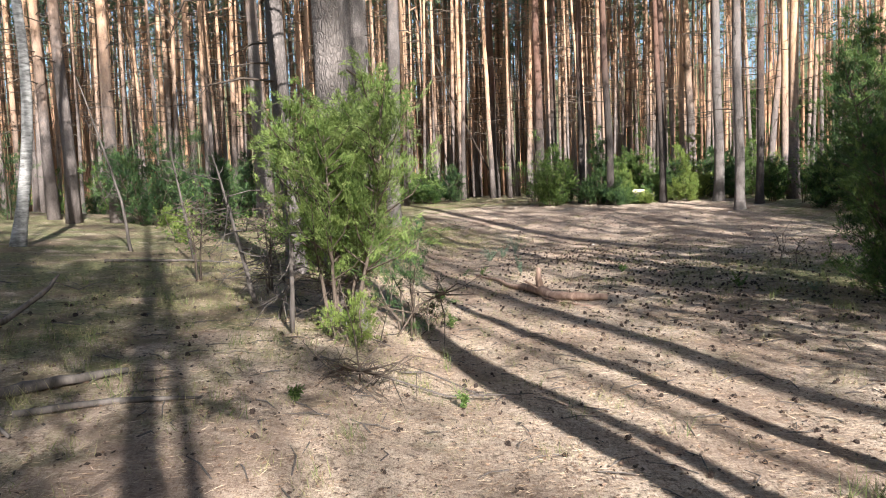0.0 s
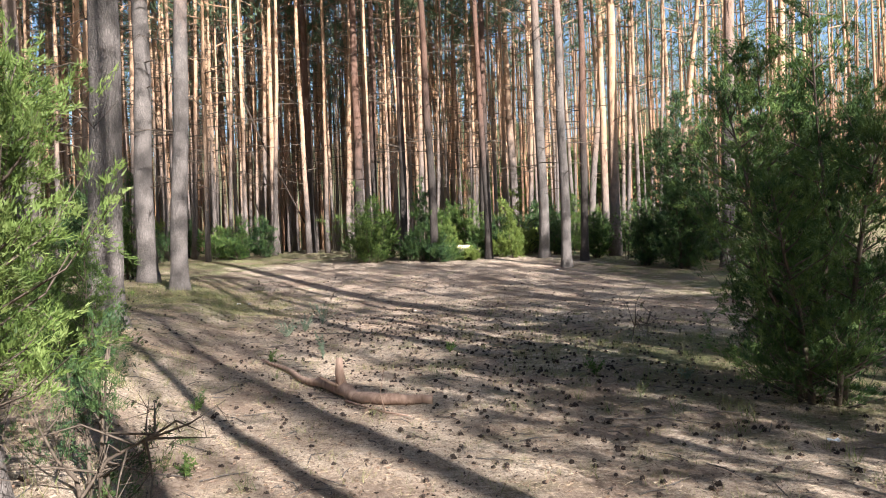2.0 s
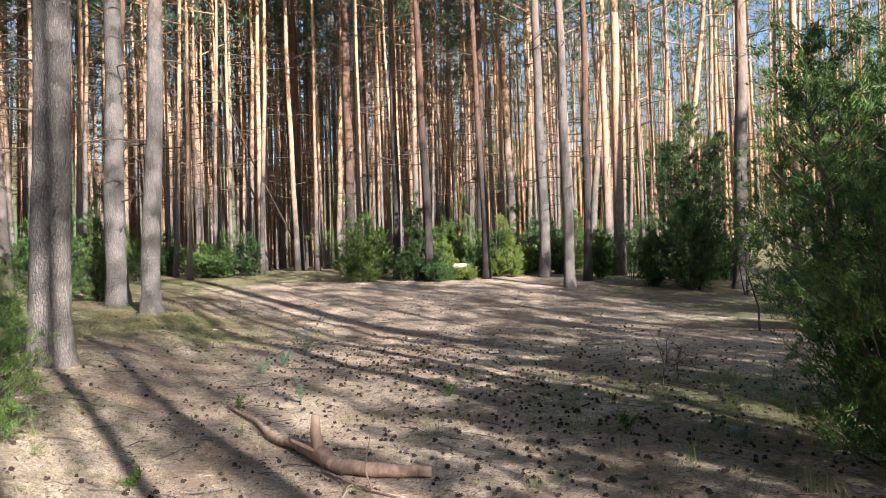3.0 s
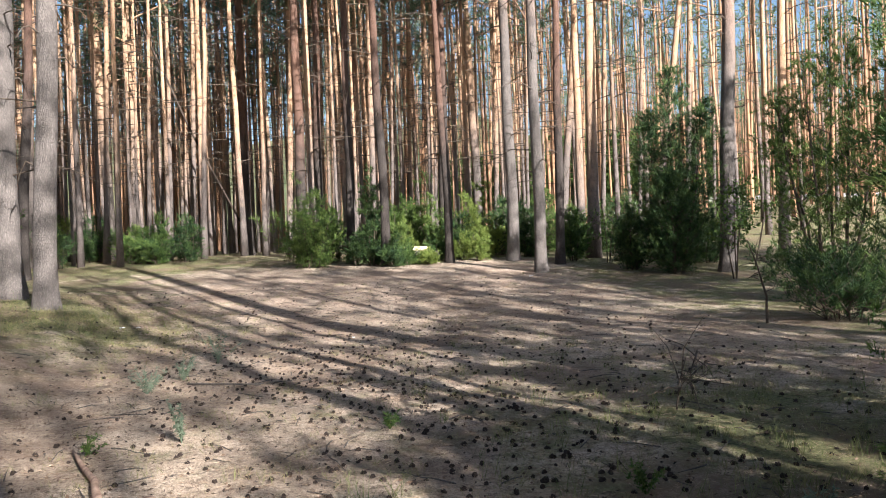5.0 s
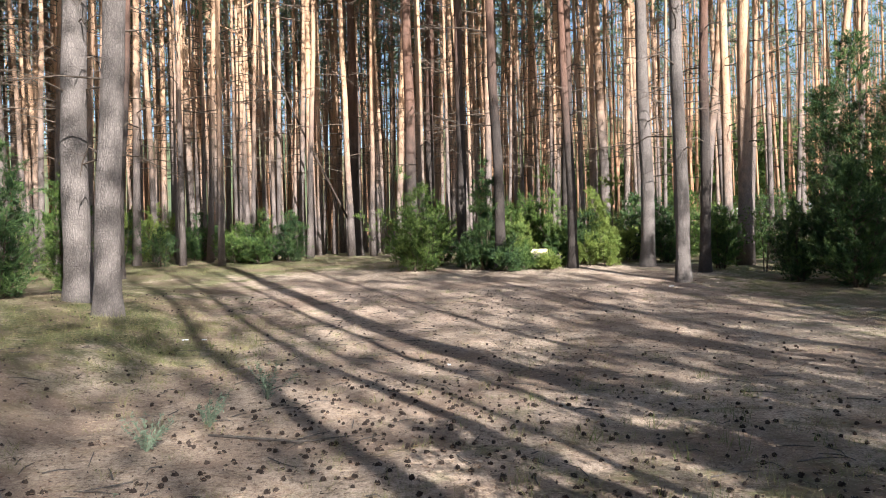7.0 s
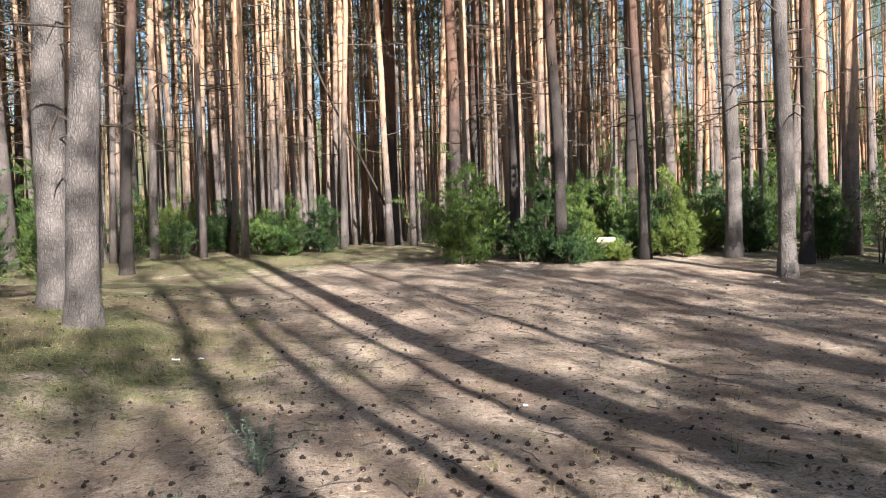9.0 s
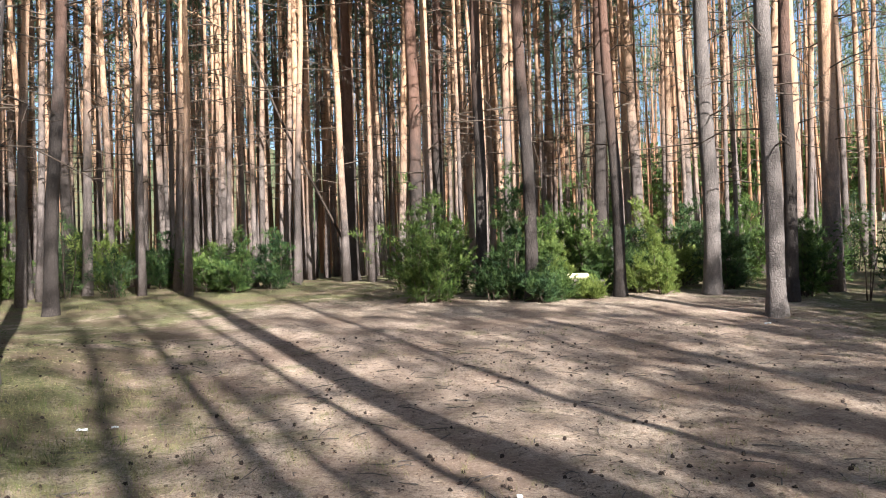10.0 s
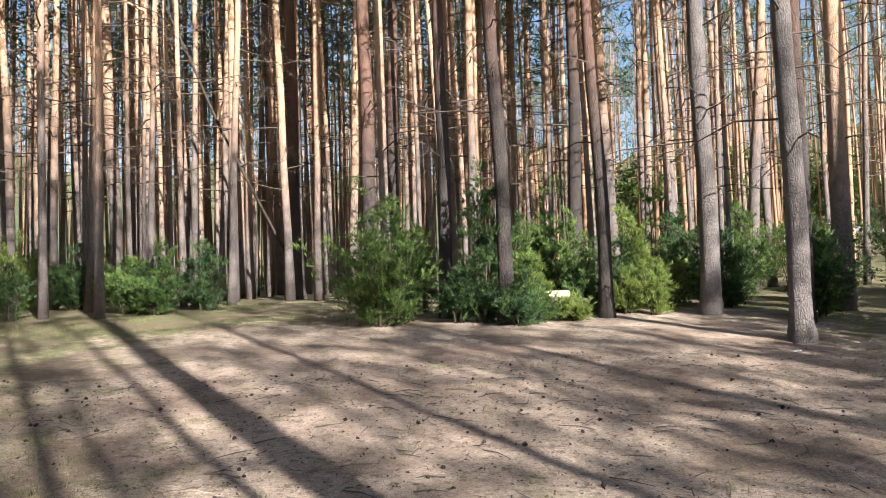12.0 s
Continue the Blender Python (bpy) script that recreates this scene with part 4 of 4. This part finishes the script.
# logs and sticks on the left bank
for i, (pp, rr, txt) in enumerate([
    ([(-2.62, 4.25, 0.03), (-2.35, 4.5, 0.045), (-2.02, 4.72, 0.04)], [0.04, 0.036, 0.02], "short weathered grey branch on moss"),
    ([(-2.35, 4.0, 0.02), (-1.9, 4.2, 0.02), (-1.42, 4.28, 0.02)], [0.022, 0.02, 0.008], "thin grey stick lying in litter"),
    ([(-3.6, 5.2, 0.05), (-3.35, 5.7, 0.1), (-3.15, 6.0, 0.32), (-3.1, 6.05, 0.42)], [0.028, 0.026, 0.018, 0.01], "forked grey dead branch poking up"),
    ([(-3.0, 4.1, 0.03), (-2.55, 4.05, 0.02), (-2.2, 3.7, 0.02)], [0.022, 0.02, 0.01], "weathered stick in shade"),
    ([(-0.35, 5.5, 0.02), (-0.15, 5.7, 0.04), (0.25, 5.3, 0.015)], [0.008, 0.008, 0.004], "pale thin curved twig"),
    ([(-0.9, 5.3, 0.02), (0.0, 5.15, 0.03), (0.6, 5.25, 0.02)], [0.009, 0.008, 0.004], "dry bent twig on pale litter"),
    ([(-4.6, 10.2, 0.02), (-3.6, 10.6, 0.05), (-3.1, 10.9, 0.02)], [0.02, 0.017, 0.01], "grey branch across the bank"),
    ([(3.2, 8.2, 0.01), (3.6, 8.0, 0.02), (3.9, 7.7, 0.01)], [0.007, 0.006, 0.003], "thin dark twig among cones"),
    ([(1.2, 14.3, 0.01), (1.9, 14.0, 0.02), (2.3, 14.2, 0.01)], [0.01, 0.008, 0.004], "thin grey twig on litter"),
]):
    o, pts = rel(pp)
    stick_thing("ground_branch", o, pts, rr, DEAD, txt, "branch", 1 if rr[0] > 0.02 else 0, 600 + i)
# dead brush cushion
o = at(-0.68, 4.95)
stick_thing("dead_brush", o, [(-0.25, 0, 0.02), (0, 0.05, 0.09), (0.28, 0.0, 0.02)], [0.008, 0.01, 0.004], TWIG, "tangled heap of dark dead twigs", "branch", 34, 33, 5)
stick_thing("dead_brush", at(-0.35, 6.75), [(-0.1, 0, 0.02), (0.1, 0.05, 0.3), (0.4, 0.0, 0.45)], [0.01, 0.01, 0.004], TWIG, "dark bare twiggy brush under the juniper", "branch", 16, 34, 5)
stick_thing("dead_brush", at(-1.5, 6.7), [(0, 0, 0.0), (0.1, 0.05, 0.3), (-0.1, 0.0, 0.6)], [0.012, 0.01, 0.004], DEAD, "grey tangle of dead twigs at a pine's foot", "branch", 40, 35, 5)
stick_thing("dead_brush", at(-0.95, 6.3), [(0, 0, 0.0), (0.05, 0.05, 0.5), (-0.05, 0.0, 1.2)], [0.014, 0.01, 0.004], TWIG, "bare tangled lower twigs of a juniper", "branch", 60, 38, 5)
# thin dead saplings
for i, (x, y, pp, rr, tw) in enumerate([
    (-1.86, 7.4, [(0, 0, 0), (-0.12, 0, 0.5), (-0.22, 0, 0.95), (-0.36, 0, 1.5)], 0.028, 26),
    (-3.54, 10.7, [(0, 0, 0), (-0.1, 0, 0.7), (-0.22, 0, 1.4), (-0.26, 0, 1.75)], 0.022, 18),
    (-4.97, 12.0, [(0, 0, 0), (-0.1, 0, 0.8), (-0.35, 0, 1.7), (-0.7, 0, 2.8)], 0.03, 16),
    (-1.25, 6.1, [(0, 0, 0), (0.02, 0, 0.7), (-0.02, 0, 1.4), (0.02, 0, 2.0)], 0.022, 14),
    (9.3, 15.4, [(0, 0, 0), (0.0, 0, 0.4), (-0.12, 0, 0.8), (-0.3, 0, 1.25)], 0.022, 10),
    (-1.5, 9.0, [(0, 0, 0), (0.05, 0, 0.5), (0.15, 0, 0.9)], 0.018, 12),
    (14.9, 22.6, [(0, 0, 0), (0.3, 0, 1.2), (0.5, 0, 2.6)], 0.025, 10),
    (5.1, 11.4, [(0, 0, 0), (0.03, 0, 0.2), (0.1, 0, 0.42)], 0.008, 8),
    (5.6, 11.9, [(0, 0, 0), (-0.02, 0, 0.2), (0.06, 0, 0.4)], 0.008, 8),
]):
    stick_thing("dead_sapling", at(x, y), pp, [rr, rr * 0.8, rr * 0.55, rr * 0.25][:len(pp)], DEAD if i < 4 else TWIG, "thin leafless dead sapling with side twigs", "tree", tw, 700 + i, 6)
# leaning dead trunk across the far wood
stick_thing("leaning_dead_trunk", at(2.3, 35.4), [(0, 0, 1.3), (-1.6, 0, 4.6), (-3.0, 0, 8.0), (-4.2, 0, 11.5)], [0.04, 0.036, 0.03, 0.02], DARKWOOD, "thin dead trunk leaning against the pines", "tree", 12, 41, 7)


def cut_log(place, length, r, turn, label):
    ob = thing("cut_log", place, label, "log", turn=turn)
    s = Shape()
    s.tube([(0, 0, r), (length / 2, 0.02, r * 1.02), (length, 0, r)], [r, r * 0.97, r * 0.94], 14, 0.05, 3, caps=False)
    part("log_bark", s, CUT, ob)
    for x in (0.0, length):
        s = Shape()
        s.tube([(x - 0.004, 0, r), (x + 0.004, 0, r)], r * 0.93, 14)
        part("cut_end", s, CUT, ob)
    return ob


z0 = top(7.1, 27.75)
for k, (dy, dz) in enumerate([(-0.11, -0.02), (0.11, -0.02), (0.0, 0.16)]):
    stick_thing("old_log", (6.5 + 0.06 * k, 27.78 + dy, z0 + dz), [(0, 0, 0.1), (0.6, 0.01, 0.1), (1.2, 0, 0.1)], [0.1, 0.105, 0.095], DEAD, "weathered old log in a low heap", "log", 0, 43 + k, 10)
cut_log((6.62, 27.75, z0 + 0.355), 0.86, 0.075, 4, "pale peeled log on a heap of old ones")


# ---- birch ----
ob = thing("birch_tree", at(-6.76, 12.0), "young birch with black and white bark, curved near its foot", "tree")
s = Shape()
zz = np.linspace(-0.2, 12, 40)
s.tube(np.stack([0.18 * np.sin(zz * 0.75) + 0.04 * zz, 0.02 * zz, zz], -1), 0.095 * (1 - zz / 16) + 0.05 * np.exp(-np.clip(zz, 0, None) / 0.2), 14, 0.06, 5)
part("trunk", s, BIRCH, ob)
s, lf = Shape(), Shape()
g = np.random.RandomState(8)
for i in range(22):
    z = 4.5 + 7.2 * (i + g.rand()) / 22
    a = g.rand() * 6.28
    p0 = np.array([0.18 * math.sin(z * 0.75) + 0.04 * z, 0.02 * z, z])
    d = np.array([math.cos(a), math.sin(a), 0.5])
    p1 = p0 + d * g.uniform(0.7, 1.7)
    s.tube([p0, (p0 + p1) / 2 + [0, 0, 0.1], p1], [0.02, 0.012, 0.004], 4, caps=False)
    m = 60
    c = p0 + (p1 - p0) * g.uniform(0.3, 1.1, m)[:, None] + g.normal(size=(m, 3)) * 0.22
    lf.leaves(c, g.normal(size=(m, 3)) + [0, 0, -0.5], 0.06, 0.045, g)
part("limb_whorl", s, BIRCH, ob)
part("crown", lf, LEAF, ob)


# ---- small plants ----
def herb(place, height, width, seed, mat, label, shoots=12, size=0.035, name="herb", category="plant"):
    g = np.random.RandomState(seed)
    ob = thing(name, place, label, category)
    for k in range(shoots):
        a = g.rand() * 6.28
        tip = np.array([math.cos(a) * width * g.rand() / 2, math.sin(a) * width * g.rand() / 2, height * g.uniform(0.5, 1)])
        s, lf = Shape(), Shape()
        s.tube([(0, 0, -0.01), tip * [0.4, 0.4, 0.5], tip], [0.003, 0.0025, 0.001], 3, caps=False)
        n_ = 26
        t = g.uniform(0.2, 1.0, n_)
        base = tip[None, :] * np.stack([t, t, t], -1)
        lf.leaves(base, g.normal(size=(n_, 3)) + [0, 0, 0.5], g.uniform(0.6, 1.2, n_) * size, size * 0.32, g)
        part("shoot", s, mat, ob)
        part("leaves", lf, mat, ob, kind="stuff")
    return ob


for i, (x, y, hh, ww, mt) in enumerate([
    (1.5, 15.6, 0.42, 0.6, GREY_LEAF), (1.25, 12.15, 0.35, 0.25, GREY_LEAF), (0.85, 13.9, 0.28, 0.4, GREY_LEAF), (1.15, 14.6, 0.3, 0.5, GREY_LEAF), (0.6, 12.0, 0.15, 0.3, LEAF),
    (-0.05, 9.4, 0.14, 0.22, LEAF), (0.05, 7.6, 0.15, 0.2, LEAF), (-0.9, 4.4, 0.1, 0.15, LEAF), (0.1, 5.0, 0.12, 0.14, LEAF), (4.6, 9.3, 0.12, 0.3, GREY_LEAF), (3.9, 9.9, 0.2, 0.3, LEAF), (2.8, 11.8, 0.15, 0.25, LEAF),
]):
    herb(at(x, y), hh, ww, 800 + i, mt, "small grey-green leafy plant on dry litter" if mt is GREY_LEAF else "small fresh green seedling on dry litter", 7 if hh < 0.2 else 12)

# paper scraps
for x, y, sc in [(0.0, 19.26, 0.7), (0.22, 19.45, 0.5), (8.94, 23.4, 0.8), (4.41, 7.1, 0.6), (3.4, 17.0, 0.45)]:
    ob = thing("paper_scrap", at(x, y, 0.012), "crumpled scrap of white paper on the ground", "litter", turn=x * 77 % 180)
    g = np.random.RandomState(int(abs(x) * 100))
    q = 5
    u, v = np.meshgrid(np.linspace(-0.06, 0.06, q), np.linspace(-0.04, 0.04, q))
    z = g.rand(q, q) * 0.035
    idx = np.arange(q * q).reshape(q, q)
    s = Shape()
    s.add(np.stack([u + (g.rand(q, q) - 0.5) * 0.02, v, z], -1) * sc, np.stack([idx[:-1, :-1], idx[:-1, 1:], idx[1:, 1:], idx[1:, :-1]], -1).reshape(-1, 4))
    s.add((np.stack([u, v, z], -1) * sc + [0, 0, 0.003]), np.stack([idx[1:, :-1], idx[1:, 1:], idx[:-1, 1:], idx[:-1, :-1]], -1).reshape(-1, 4))
    part("sheet", s, PAPER, ob, flat=True)


# ---- cones, litter, grass ----
def cone_shape(seed):
    g = np.random.RandomState(seed)
    s = Shape()
    s.tube([(0, 0, 0), (0.006, 0, 0.008), (0.02, 0, 0.02), (0.034, 0, 0.018), (0.05, 0, 0.012)], [0.008, 0.017, 0.021, 0.015, 0.004], 8, 0.25, seed)
    n_ = 16
    a, t = g.rand(n_) * 6.28, g.rand(n_)
    b0 = np.stack([0.008 + 0.036 * t, np.cos(a) * 0.012, 0.015 + np.sin(a) * 0.012], -1)
    s.blades(b0, np.stack([t * 0 + 0.25, np.cos(a), np.sin(a)], -1), 0.016, 0.013, g)
    return s.mesh("cone_scales", CONE, flat=True)


g = np.random.RandomState(9)
cones = []
while len(cones) < 2000:
    r_ = g.rand()
    if r_ < 0.5:
        x, y = 3.6 + g.normal() * 2.0, 10.5 + g.normal() * 2.8
    elif r_ < 0.65:
        x, y = 2.4 + g.normal() * 1.0, 14.5 + g.normal() * 1.8
    else:
        x, y = g.uniform(-4, 9), g.uniform(2.5, 24)
    cones.append((x, y))
CONES = [cone_shape(i) for i in range(4)]
cones.sort(key=lambda p: abs(p[0] - 0.14 * p[1] - 0.6) + 0.25 * abs(p[1] - 12))
first = {}
rest = Shape()
tmpl = []
for me_ in CONES:
    co = np.empty(len(me_.vertices) * 3, np.float32)
    me_.vertices.foreach_get("co", co)
    tmpl.append((co.reshape(-1, 3), [np.array([p.vertices[:]]) for p in me_.polygons]))
for i, (x, y) in enumerate(cones):
    m = pose(x, y, top(x, y) - 0.004, g.uniform(-20, 20), g.uniform(-15, 15), g.uniform(0, 360)) @ Matrix.Scale(g.uniform(0.55, 0.9), 4)
    k = i % 4
    if i < 290:
        ob = new("pine_cone", CONES[k])
        ob.matrix_basis = m
        tagged(ob, "dark brown fallen pine cone", "pine cone", "fallen pine cones")
    else:
        co, fs = tmpl[k]
        mm = np.array(m)
        base = rest.n
        rest.v.append(co @ mm[:3, :3].T + mm[:3, 3])
        rest.f += [f + base for f in fs]
        rest.n += len(co)
tagged(new("scattered_cones", rest.mesh("scattered_cones", CONE, flat=True)), "dark fallen pine cones over the clearing", "pine cones", kind="stuff")


def tops(x, y):
    near_ = np.maximum(0, 1 - (np.abs(x - 3) + np.abs(y - 12)) / 60)
    return land(x, y) + bumps(x, y) * near_


n_ = 130000
u = g.rand(n_)
y = 1.0 + 22 * u ** 1.5
x = 0.14 * y + g.normal(size=n_) * (2.0 + 0.12 * y)
z = tops(x, y) + g.uniform(0.003, 0.018, n_)
a = g.rand(n_) * 6.28
s = Shape()
s.blades(np.stack([x, y, z], -1), np.stack([np.cos(a), np.sin(a), g.normal(size=n_) * 0.16], -1), g.uniform(0.03, 0.08, n_), g.uniform(0.0018, 0.004, n_), g)
tagged(new("needle_litter", s.mesh("needle_litter", STRAW, flat=True)), "fallen brown pine needles on the ground", "litter", kind="stuff")

n_ = 24000
y = 1.2 + 23 * g.rand(n_) ** 1.3
x = 0.14 * y + g.normal(size=n_) * (2.4 + 0.1 * y)
z = tops(x, y) + g.uniform(0.004, 0.014, n_)
a = g.rand(n_) * 6.28
s = Shape()
s.leaves(np.stack([x, y, z], -1), np.stack([np.cos(a), np.sin(a), g.normal(size=n_) * 0.3], -1), g.uniform(0.012, 0.045, n_), g.uniform(0.008, 0.022, n_), g)
tagged(new("bark_flakes", s.mesh("bark_flakes", FLAKE, flat=True)), "dark flakes of bark and dead leaf on the ground", "litter", kind="stuff")

s = Shape()
for i in range(900):
    y0 = 1.5 + 22 * g.rand() ** 1.3
    x0 = 0.14 * y0 + g.normal() * 3.2
    a0, ln = g.rand() * 6.28, g.uniform(0.06, 0.35)
    p1 = (x0 + math.cos(a0) * ln, y0 + math.sin(a0) * ln)
    pm = ((x0 + p1[0]) / 2 + g.normal() * 0.02, (y0 + p1[1]) / 2 + g.normal() * 0.02)
    s.tube([(x0, y0, top(x0, y0) + 0.006), (*pm, top(*pm) + 0.016), (*p1, top(*p1) + 0.006)], [0.005, 0.0045, 0.002], 4, caps=False)
tagged(new("small_twigs", s.mesh("small_twigs", DEAD)), "small dry twigs scattered on the ground", "twigs", kind="stuff")

s = Shape()
for i in range(3600):
    r_ = g.rand()
    if r_ < 0.25:
        x0, y0 = -0.4 + g.normal() * 1.2, 19 + g.normal() * 1.6
    elif r_ < 0.45:
        x0, y0 = 5.5 + g.normal() * 1.8, 10.5 + g.normal() * 3.0
    elif r_ < 0.7:
        x0, y0 = -2.2 + g.normal() * 1.6, g.uniform(3, 12)
    elif r_ < 0.88:
        x0, y0 = g.uniform(-7, 15), 29.0 + abs(g.normal()) * 2.6 - 1.0
    else:
        x0, y0 = g.uniform(-3, 9), g.uniform(2, 24)
    m_ = 16
    hh = g.uniform(0.04, 0.13)
    base = np.stack([x0 + g.normal(size=m_) * 0.06, y0 + g.normal(size=m_) * 0.06, np.full(m_, top(x0, y0) - 0.005)], -1)
    s.blades(base, np.stack([g.normal(size=m_) * 0.5, g.normal(size=m_) * 0.5, np.ones(m_)], -1), g.uniform(0.5, 1.2, m_) * hh, 0.004, g)
tagged(new("grass", s.mesh("grass", GRASS, flat=True)), "sparse short dry grass and moss tips", "grass", kind="stuff")

s = Shape()
for i in range(300):
    if i < 130:
        x0, y0 = 5.0 + g.normal() * 1.1, 10.2 + g.normal() * 2.2
    elif i < 230:
        x0, y0 = -2.0 + g.normal() * 1.3, g.uniform(3.5, 11)
    elif i < 245:
        x0, y0 = 1.95 + g.normal() * 0.22, 3.3 + g.normal() * 0.16
    else:
        x0, y0 = -0.6 + g.normal() * 0.8, 19.3 + g.normal() * 0.9
    m_ = 12
    hh = g.uniform(0.08, 0.24)
    base = np.stack([x0 + g.normal(size=m_) * 0.04, y0 + g.normal(size=m_) * 0.04, np.full(m_, top(x0, y0) - 0.005)], -1)
    s.blades(base, np.stack([g.normal(size=m_) * 0.35, g.normal(size=m_) * 0.35, np.ones(m_)], -1), g.uniform(0.5, 1.2, m_) * hh, 0.005, g)
tagged(new("grass", s.mesh("grass", LUSH, flat=True)), "loose green grass tufts on the forest floor", "grass", kind="stuff")
